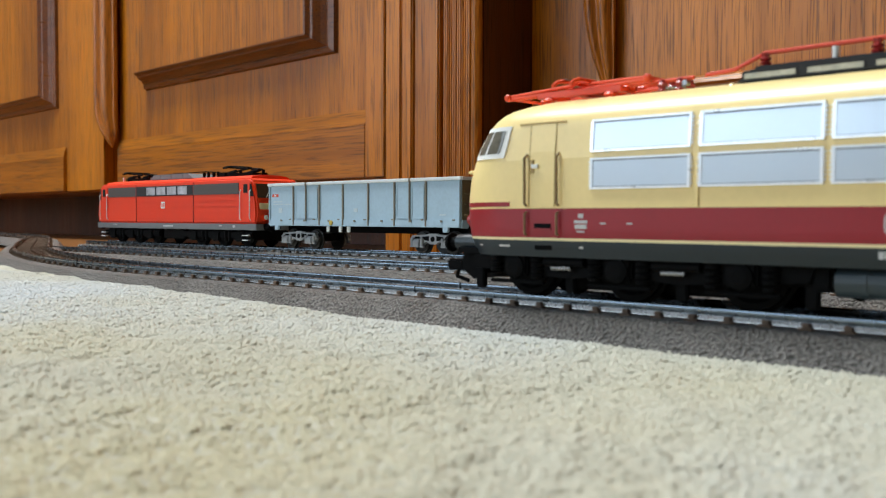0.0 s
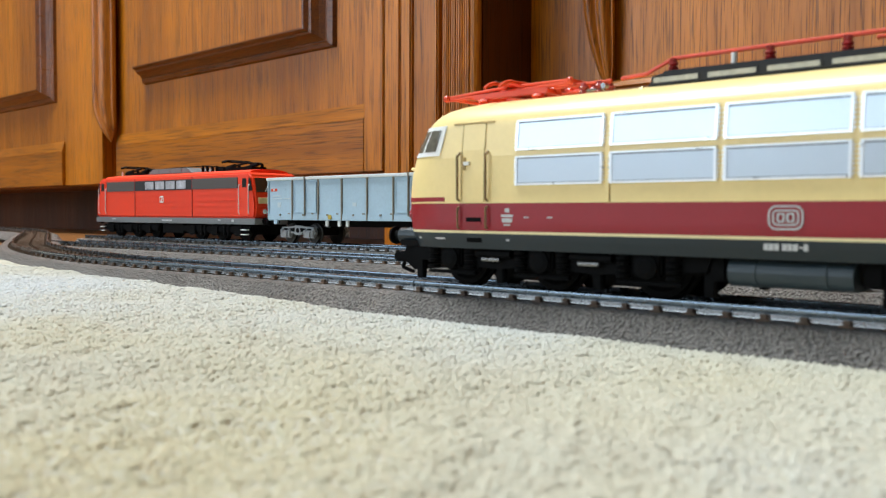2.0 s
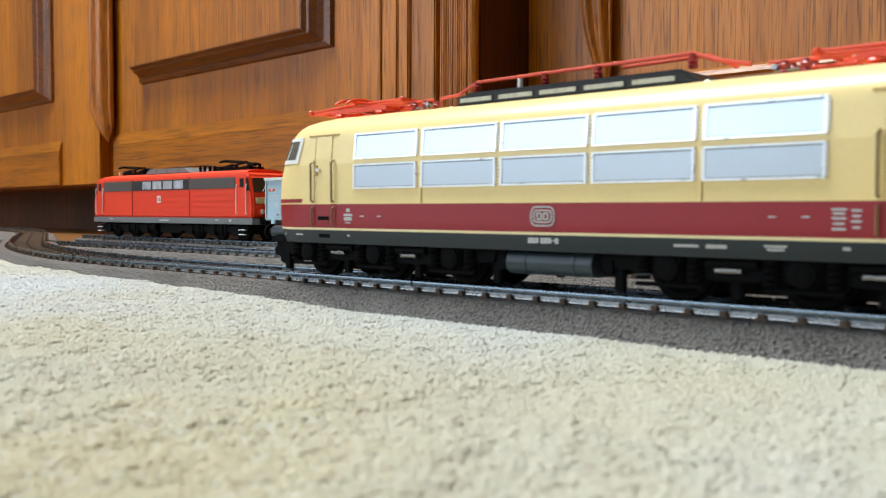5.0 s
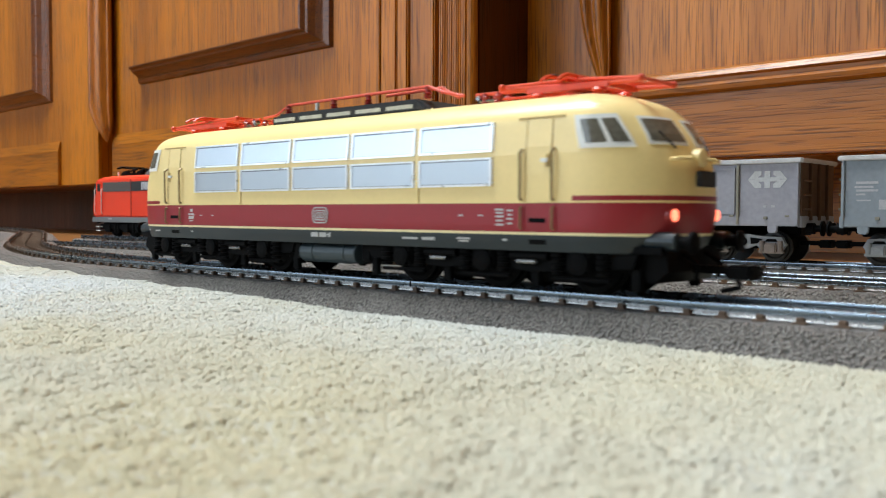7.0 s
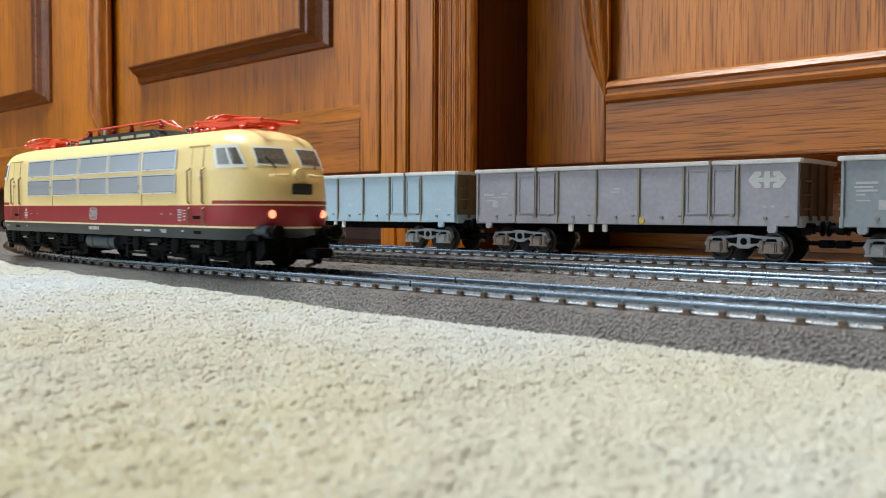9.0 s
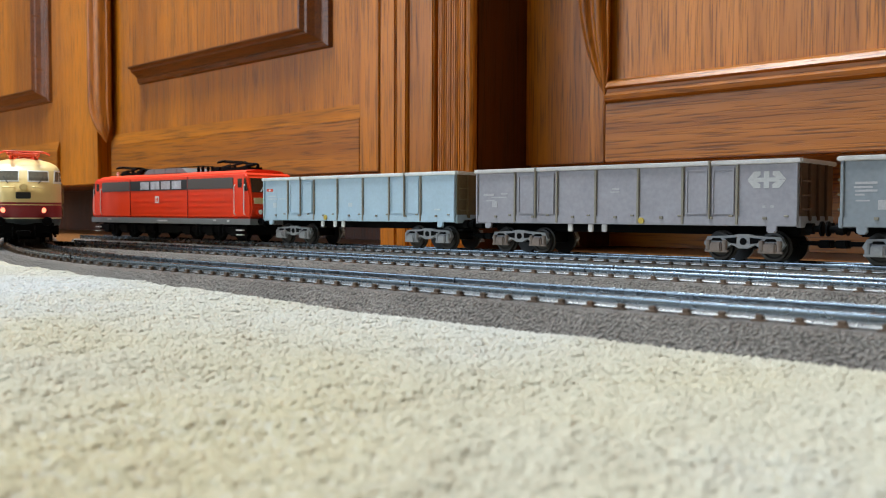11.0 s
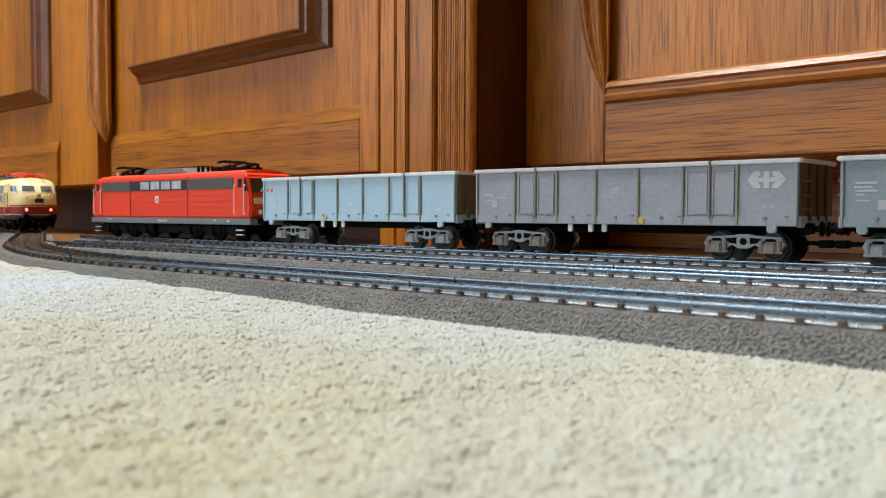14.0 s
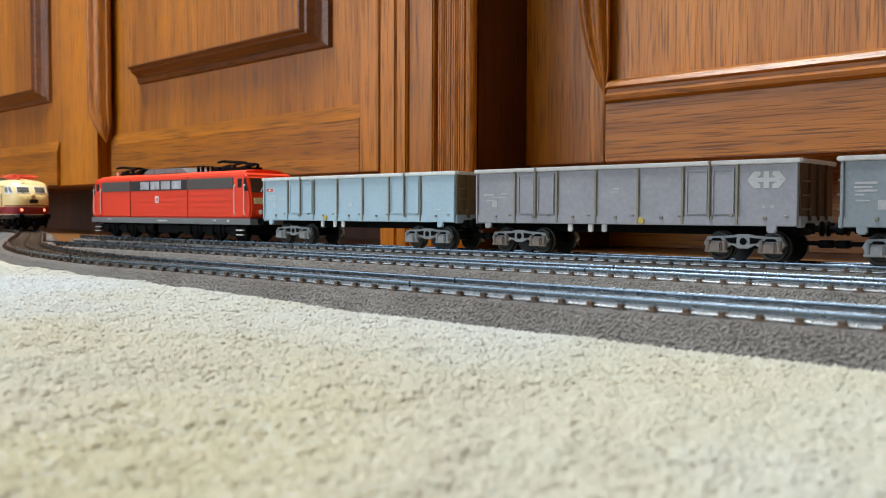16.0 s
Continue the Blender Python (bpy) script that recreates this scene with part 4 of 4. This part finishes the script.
            patch("pane", 95.0, 102.9, 31.6, 36.2, side, end, CABGLASS, f, 0.32, nq=10)
            part("wiper", pipe(B(), [tuple(skin(99.5, 30.2, side, end, 0.35) * 1000), tuple(skin(97.5, 33.5, side, end, 0.45) * 1000)], 0.2), DARKGREY, w)
            patch("nose_stripe", 79.7, 104, 19.75, 20.75, side, end, RED, w, 0.08, "wine-red nose stripe", nq=14)
            part("nose_handrail", pipe(B(), [tuple(skin(97.5, 28.0, side, end, 0.2) * 1000), tuple(skin(98.5, 27.6, side, end, 1.6) * 1000), tuple(skin(101, 27.6, side, end, 1.6) * 1000), tuple(skin(102, 28.4, side, end, 0.2) * 1000)], 0.42), CREAM, w)
            lm = part("lamp_housing", turned(B(), [(0, 1.6), (end * 6.2, 1.8), (end * 6.6, 1.4)], (end * 91.6, side * 9.2, 16.8), "x", 18), LAMP_RED, w, "dark red lamp housing")
            part("lens", turned(B(), [(0, 1.25), (end * 0.4, 1.15), (end * 0.6, 0.6)], (end * 98.2, side * 9.2, 16.8), "x", 16), TAIL if end > 0 else LAMP_RED, lm, "glowing tail lamp lens" if end > 0 else "")
            part("buffer_fairing", turned(B(), [(0, 0.4), (end * 3, 1.3), (end * 8, 1.85), (end * 14, 2.0), (end * 17, 1.9), (end * 17.4, 1.3)], (end * 83, side * 11.2, 11.5), "x", 18), SLATE, w, "streamlined dark buffer fairing")
            part("buffer", turned(B(), [(0, 1.3), (end * 2.6, 1.3), (end * 2.7, 2.3), (end * 3.5, 2.2), (end * 3.8, 1.2)], (end * 100, side * 10.6, 11.4), "x", 18), BLACK, w)
            # numbers of the works plate and small notes
            if end < 0:
                for q, z, wd, h in ((61.2, 17.7, 1.2, 0.9), (61.2, 16.5, 3.2, 0.6), (61.2, 15.5, 2.8, 0.9), (61.2, 14.5, 1.8, 0.35), (55.9, 16.2, 1.3, 0.3), (49.8, 16.2, 1.3, 0.3), (88, 11.2, 1.0, 0.3), (81, 11.2, 2.5, 0.4), (61.2, 11.2, 0.9, 0.4)):
                    patch("printed_mark", q - wd / 2, q + wd / 2, z - h / 2, z + h / 2, side, end, PALE, w, 0.08, nq=2, nz=1)
            else:
                for q, z, wd, h in ((60.7, 17.9, 2.4, 0.4), (60.7, 17.2, 2, 0.4), (60.7, 16.4, 2.3, 0.4), (60.7, 15.5, 1.8, 0.4), (60.7, 14.6, 2.2, 0.4), (63.5, 17.7, 1.6, 0.4), (63.5, 16.8, 1.3, 0.4), (63.5, 15.9, 1.6, 0.4), (63.5, 14.9, 1.2, 0.4), (49.4, 16.6, 1.3, 0.3), (55.2, 16.6, 1.3, 0.3), (33, 11.1, 5, 0.5), (39, 11.1, 4, 0.7), (50, 11.4, 4, 0.4), (50, 10.8, 3, 0.4), (62, 11.3, 1.2, 0.5)):
                    patch("printed_mark", q - wd / 2, q + wd / 2, z - h / 2, z + h / 2, side, end, PALE, w, 0.08, nq=2, nz=1)
        # emblem amidships: two letters in a double frame, drawn as plain shapes
        y = side * 18.05
        em = part("emblem", frame_bm(-2.9, 3.3, 14.3, 18.6, y, 0.45), PALE, w, "white double-framed company emblem")
        for xx in (-0.65, 1.05):
            part("emblem_shape", round_ring(B(), xx - 0.7, xx + 0.7, 15.6, 17.3, y, 0.4, 0.36), PALE, em)
        bars(w, PALE, side * 17.78, [(x, 11.3, 0.8, 1.2) for x in (-3.3, -2.35, -1.4, 0.0, 0.95, 1.9)] + [(2.8, 11.3, 0.6, 0.3), (3.7, 11.3, 0.8, 1.2)])
    for end in (-1, 1):
        part("front_lamp", turned(B(), [(0, 1.9), (end * 1.6, 1.9), (end * 1.9, 1.3)], (end * 98.0, 0, 28.6), "x", 16), CREAM, w)
        part("front_plate", box(B(), min(end * 99.8, end * 101.0), max(end * 99.8, end * 101.0), -3.4, 3.4, 22.6, 25.8, 0.2), DARKGREY, w, "dark front plate")
        bm = prism(B(), [(end * 90, 9.4), (end * 98, 9.4), (end * 98.6, 5.5), (end * 95, 3.0), (end * 91, 4.5)], "y", -12, 12)
        part("pilot", bm, BLACK, w)
        bm = box(B(), min(end * 98, end * 110), max(end * 98, end * 110), -1.6, 1.6, 5.0, 6.6, 0.3)
        box(bm, min(end * 106, end * 111.5), max(end * 106, end * 111.5), -3.2, 3.2, 4.2, 6.9, 0.5)
        pipe(bm, [(end * 108, -2, 5), (end * 109, -2, 2.6), (end * 105, -2, 1.6)], 0.5)
        part("coupler", bm, BLACK, w)
        for s in (-1, 1):
            part("brake_hose", pipe(B(), [(end * 98, s * 5, 9), (end * 101.5, s * 5, 7), (end * 101, s * 5, 4)], 0.5), BLACK, w)
    # underside
    prof = [(-15.6 + 2.6 - 2.6 * math.cos(radians(t)), 6.4 - 2.7 * math.sin(radians(t))) for t in range(-90, 91, 15)]
    bm = prism(B(), prof + [(-y, z) for y, z in prof[::-1]], "x", -11.4, 10.8)
    part("transformer_tank", bm, TANK, w, "slate-blue rounded underfloor tank", smooth=False)
    for xx in (-6.6, 6.0):
        part("tank_strap", prism(B(), [(y * 1.012, 6.4 + (z - 6.4) * 1.05) for y, z in prof] + [(-y * 1.012, 6.4 + (z - 6.4) * 1.05) for y, z in prof[::-1]], "x", xx - 0.5, xx + 0.5), TANK, w)
    for a, b in ((11.6, 15.5), (-16, -12.2)):
        part("tank_bracket", box(B(), a, b, -14, 14, 4.4, 9.3, 0.6), BLACK, w)
    for c in (-54, 54):
        b = part("bogie", box(B(), c - 37, c + 37, -12, 12, 5, 9.3, 0.6), BLACK, w)
        for s in (-1, 1):
            bm = prism(B(), [(c - 39, 8.8), (c - 38, 6), (c - 30, 5.4), (c - 13, 4.4), (c, 5.4), (c + 13, 4.4), (c + 30, 5.4), (c + 38, 6), (c + 39, 8.8)], "y", s * 13.6 - 0.9, s * 13.6 + 0.9)
            for q in (-25.9, 0, 25.9):
                box(bm, c + q - 3.2, c + q + 3.2, s * 14.7 - 0.9, s * 14.7 + 0.9, 4.6, 9.2, 0.5)
                turned(bm, [(s * 14.6, 2.7), (s * 16.0, 2.5), (s * 16.3, 1.4)], (c + q, 0, 6.6), "y", 14)
                for e in (-5.6, 5.6):
                    for k in range(4):
                        rod(bm, (c + q + e, s * 14.9, 4.2 + k * 1.25), (c + q + e, s * 14.9, 4.9 + k * 1.25), 1.5, 10)
                box(bm, c + q - 7.4, c + q + 7.4, s * 14.6 - 0.7, s * 14.6 + 0.7, 2.9, 3.7, 0.25)
            for q in (-13, 13):
                rod(bm, (c + q - 5, s * 15.2, 8.0), (c + q + 5, s * 15.2, 8.0), 1.0, 10)
            for q in (-38, -13, 13, 38):
                box(bm, c + q - 1.2, c + q + 1.2, s * 12.4 - 0.8, s * 12.4 + 0.8, 1.2, 6.0, 0.3)
            part("bogie_side", bm, BLACK, b)
            for q in (-13, 13):
                part("brake_cylinder", rod(B(), (c + q - 3, s * 15.6, 6.6), (c + q + 2, s * 15.6, 6.6), 0.5, 8), STEEL, b)
        for q in (-25.9, 0, 25.9):
            ws = part("wheelset", wheelset(B(), 0, 7.2), BLACK, b)
            for v in ws.data.vertices:
                v.co.z -= 0.0072
            ws.location = ((c + q) * 0.001, 0, 0.0072)
            WHEELS.append(ws)
        for q in (-13, 13):
            part("gear_case", box(B(), c + q - 8, c + q + 8, -6, 6, 1.6, 7, 0.8), BLACK, b)
    # roof
    hood = [(-33.4, 42.2), (-29.4, 45.8), (27.2, 45.8), (32, 42.2)]
    bm = prism(B(), hood, "y", -9.2, 9.2)
    bmesh.ops.bevel(bm, geom=bm.edges[:], offset=0.0008, segments=2, affect="EDGES")
    h = part("roof_hood", bm, DARKGREY, w, "charcoal roof hood")
    for s in (-1, 1):
        for k in range(5):
            x = -25.8 + 11.7 * k
            bm = prism(B(), [(x - 5.1, 43.6), (x - 4.6, 43.1), (x + 4.6, 43.1), (x + 5.1, 43.6), (x + 5.1, 44.3), (x + 4.6, 44.8), (x - 4.6, 44.8), (x - 5.1, 44.3)], "y", s * 9.2 - 0.15, s * 9.2 + 0.15)
            hw = part("hood_window", bm, PALEGLASS, h, "pale slotted light")
            part("window_rim", round_ring(B(), x - 5.3, x + 5.3, 42.95, 44.95, s * 9.3, 0.6, 0.5), DARKGREY, hw)
    for e in (-1, 1):
        pantograph(w, e)
    bm = B()
    ln = [(-40, -6, 45.6), (-34, -6, 46.0), (-28, -6, 48.5), (-8, -6, 48.7), (28, -6, 49.0), (33, -6, 47.2), (40, -6, 45.6)]
    pipe(bm, ln, 0.42)
    pipe(bm, [(10, -3, 48.4), (30, -3, 48.8), (36, -3, 45.8)], 0.4)
    part("roof_line", bm, PANTO, w, "red roof conductor")
    for x, z in ((-28, 48.5), (-8, 48.7), (6, 48.8), (28, 49.0)):
        part("insulator", turned(B(), [(46.0, 0.8), (46.6, 1.15), (46.9, 0.7), (47.4, 1.15), (47.7, 0.7), (z - 0.1, 0.9)], (x, -6, 0), "z", 10), LAMP_RED, w)
    part("insulator", turned(B(), [(46.0, 0.6), (48.2, 0.6)], (-15.1, -6, 0), "z", 10), WHITE, w, "white insulator")
    return w


def round_ring(bm, x0, x1, z0, z1, y, r, t):
    """A flat ring with rounded corners, t wide."""
    def loop(k):
        q = max(0.05, r - k)
        pts = []
        for cx, cz, a0 in ((x1 - k - q, z1 - k - q, 0), (x0 + k + q, z1 - k - q, 90), (x0 + k + q, z0 + k + q, 180), (x1 - k - q, z0 + k + q, 270)):
            for i in range(5):
                a = radians(a0 + 22.5 * i)
                pts.append((cx + q * math.cos(a), cz + q * math.sin(a)))
        return pts
    rings = [[bm.verts.new(Vector((px, yy, pz)) * 0.001) for px, pz in loop(k)] for k, yy in ((0, y - 0.06), (0, y + 0.06), (t, y + 0.06), (t, y - 0.06))]
    for j in range(4):
        r0, r1 = rings[j], rings[(j + 1) % 4]
        for i in range(20):
            bm.faces.new((r0[i], r0[(i + 1) % 20], r1[(i + 1) % 20], r1[i]))
    return bm


def frame_bm(x0, x1, z0, z1, y, t):
    return round_ring(round_ring(B(), x0, x1, z0, z1, y, 1.5, 0.32), x0 + 0.75, x1 - 0.75, z0 + 0.75, z1 - 0.75, y, 0.9, 0.3)


def pantograph(w, e):
    """Folded diamond pantograph: knees at both ends, collector bows over the middle."""
    c = e * 70

    def at(q, y, z):
        return (c + e * q, y, z)
    p = part("pantograph", box(B(), c - 0.8, c + 0.8, -5.6, 5.6, 44.35, 45.5, 0.2), PANTO, w, "red folded pantograph")
    for s in (-1, 1):
        part("base_rail", box(B(), c - 11, c + 11, s * 5.6 - 0.8, s * 5.6 + 0.8, 44.3, 45.6, 0.2), PANTO, p)
    for q in (-10, 10):
        part("cross_bar", box(B(), c + q - 0.7, c + q + 0.7, -4.8, 4.8, 44.35, 45.5, 0.2), PANTO, p)
    part("drive_box", box(B(), c - 3.6, c + 3.6, -3.2, 3.2, 44.6, 46.6, 0.5), PANTO, p)
    for s in (-1, 1):
        for k, tip, zt in ((1, 19.0, 44.9), (-1, -17.5, 46.0)):
            part("lower_arm", rod(B(), at(-k * 3.5, s * 4.4, 45.6), at(tip, s * 6.4, zt), 0.62, 8, 0.48), PANTO, p)
            part("upper_arm", rod(B(), at(tip, s * 6.4, zt + 0.5), at(k * 1.8, s * 5.0, 46.7), 0.42), PANTO, p)
            part("brace", rod(B(), at(tip, s * 6.4, zt + 0.4), at(k * 2.2, -s * 4.6, 46.6), 0.26, 6), PANTO, p)
            bm = B()
            bmesh.ops.create_uvsphere(bm, u_segments=10, v_segments=6, radius=0.0009, matrix=Matrix.Translation(Vector(at(tip, s * 6.9, zt + 0.3)) * 0.001))
            part("knee_joint", bm, PANTO, p)
        for q in (-8, 8):
            part("insulator", turned(B(), [(42.0, 1.1), (42.9, 1.6), (43.3, 1.0), (43.8, 1.6), (44.4, 1.1)], (c + q, s * 5.6, 0), "z", 10), PANTO, p)
        part("bow_carrier", pipe(B(), [at(-2.6, s * 5.0, 46.7), at(0, s * 5.4, 47.3), at(2.6, s * 5.0, 46.7)], 0.4), PANTO, p)
    for tip, zt in ((19.0, 45.2), (-17.5, 46.4)):
        part("knee_tube", rod(B(), at(tip, -6.8, zt), at(tip, 6.8, zt), 0.42), PANTO, p)
    for q in (-2.2, 2.2):
        part("collector_bow", pipe(B(), [at(q, -12.6, 45.8), at(q, -11.2, 46.7), at(q, -9, 47.3), at(q, 9, 47.3), at(q, 11.2, 46.7), at(q, 12.6, 45.8)], 0.45), PANTO, p)
    part("contact_strip", box(B(), c - 2.7, c - 1.7, -8.6, 8.6, 47.6, 47.85, 0.1), ROOFGREY, p, "grey contact strip")
    for s in (-1, 1):
        part("spring", rod(B(), at(-12, s * 1.8, 45.4), at(-3, s * 1.8, 45.9), 0.75, 10), PANTO, p)
    for q in (-20, -24):
        for yy in (-5, -1):
            part("insulator", turned(B(), [(42.8, 0.8), (43.6, 1.2), (44.0, 0.8), (44.8, 1.2), (45.2, 0.8), (45.7, 0.8)], (c + e * q, yy, 0), "z", 10), LAMP_RED, w)
    part("switch_contact", rod(rod(B(), at(-25.5, -6.2, 44.6), at(-25.5, -4.6, 44.6), 0.6, 12), at(-21, -5.4, 43.9), at(-25.5, -5.4, 43.9), 0.35), STEEL, w, "bright switch contact")
    part("roof_link", rod(rod(B(), at(-12, -5, 45.4), at(-27, -5, 45.6), 0.42), at(-12, -2, 44.4), at(-24, -2, 44.5), 0.35), PANTO, w)


LOCO = express_locomotive()
red_locomotive()
open_wagon(-352.6, "light blue-grey model open bogie wagon with red mark", BLUEGREY, BLUEGREY_TRIM, marks_light)
open_wagon(-193.2, "weathered mauve-grey model open wagon with white arrow emblem", RUSTGREY, RUSTGREY_TRIM, marks_logo)
open_wagon(-32.6, "dull blue-grey model open wagon with small white lettering", DULLGREY, RUSTGREY_TRIM, marks_text)

track(Y1, -1180, 260, "moulded ballast model track, straight then bending away", True)
track(Y1 + DY, -545, 260, "moulded ballast model track, straight middle line")
track(Y1 + 2 * DY, -665, 260, "moulded ballast model track carrying the goods train")


# ---- movement ----
RUN = [(0.0, -43.1), (0.5, -48.0), (1.0, -52.6), (1.5, -57.3), (2.0, -62.0), (2.5, -67.6), (3.0, -74.4), (3.5, -82.4), (4.0, -90.5), (4.2, -93.8), (4.7, -105), (5.2, -119), (5.7, -135.0), (6.3, -156.0),
       (6.5, -163.1), (7.0, -185.0), (7.5, -213.8), (8.0, -246.5), (8.5, -280.0), (9.0, -312.5), (9.2, -326.0), (9.7, -364), (10.2, -420), (10.8, -520), (11.3, -612), (11.5, -640), (11.8, -676), (12.3, -742), (12.5, -768),
       (13.0, -815), (13.5, -848), (14.0, -868), (14.5, -879), (15.0, -888), (15.5, -899), (16.0, -912)]


def loco_pose(s):
    a, b = lane(s - 54, Y1)[0], lane(s + 54, Y1)[0]
    c, d = (a + b) / 2, b - a
    return Matrix.Translation(c * 0.001) @ pose(0, 0, 0, 0, -math.degrees(math.atan2(d.z, d.x)), math.degrees(math.atan2(d.y, d.x)))


def along(t):
    for (a, sa), (b, sb) in zip(RUN, RUN[1:]):
        if t <= b:
            return sa + (sb - sa) * (t - a) / (b - a)
    return RUN[-1][1]


def motions():
    walk(LOCO, [(t, loco_pose(s)) for t, s in RUN])
    times = [k / 15 for k in range(241)]
    for ws in WHEELS:
        at = ws.location.copy()
        walk(ws, [(t, Matrix.Translation(at) @ pose(0, 0, 0, 0, math.degrees((along(t) - RUN[0][1]) / 7.2), 0)) for t in times])


motions()
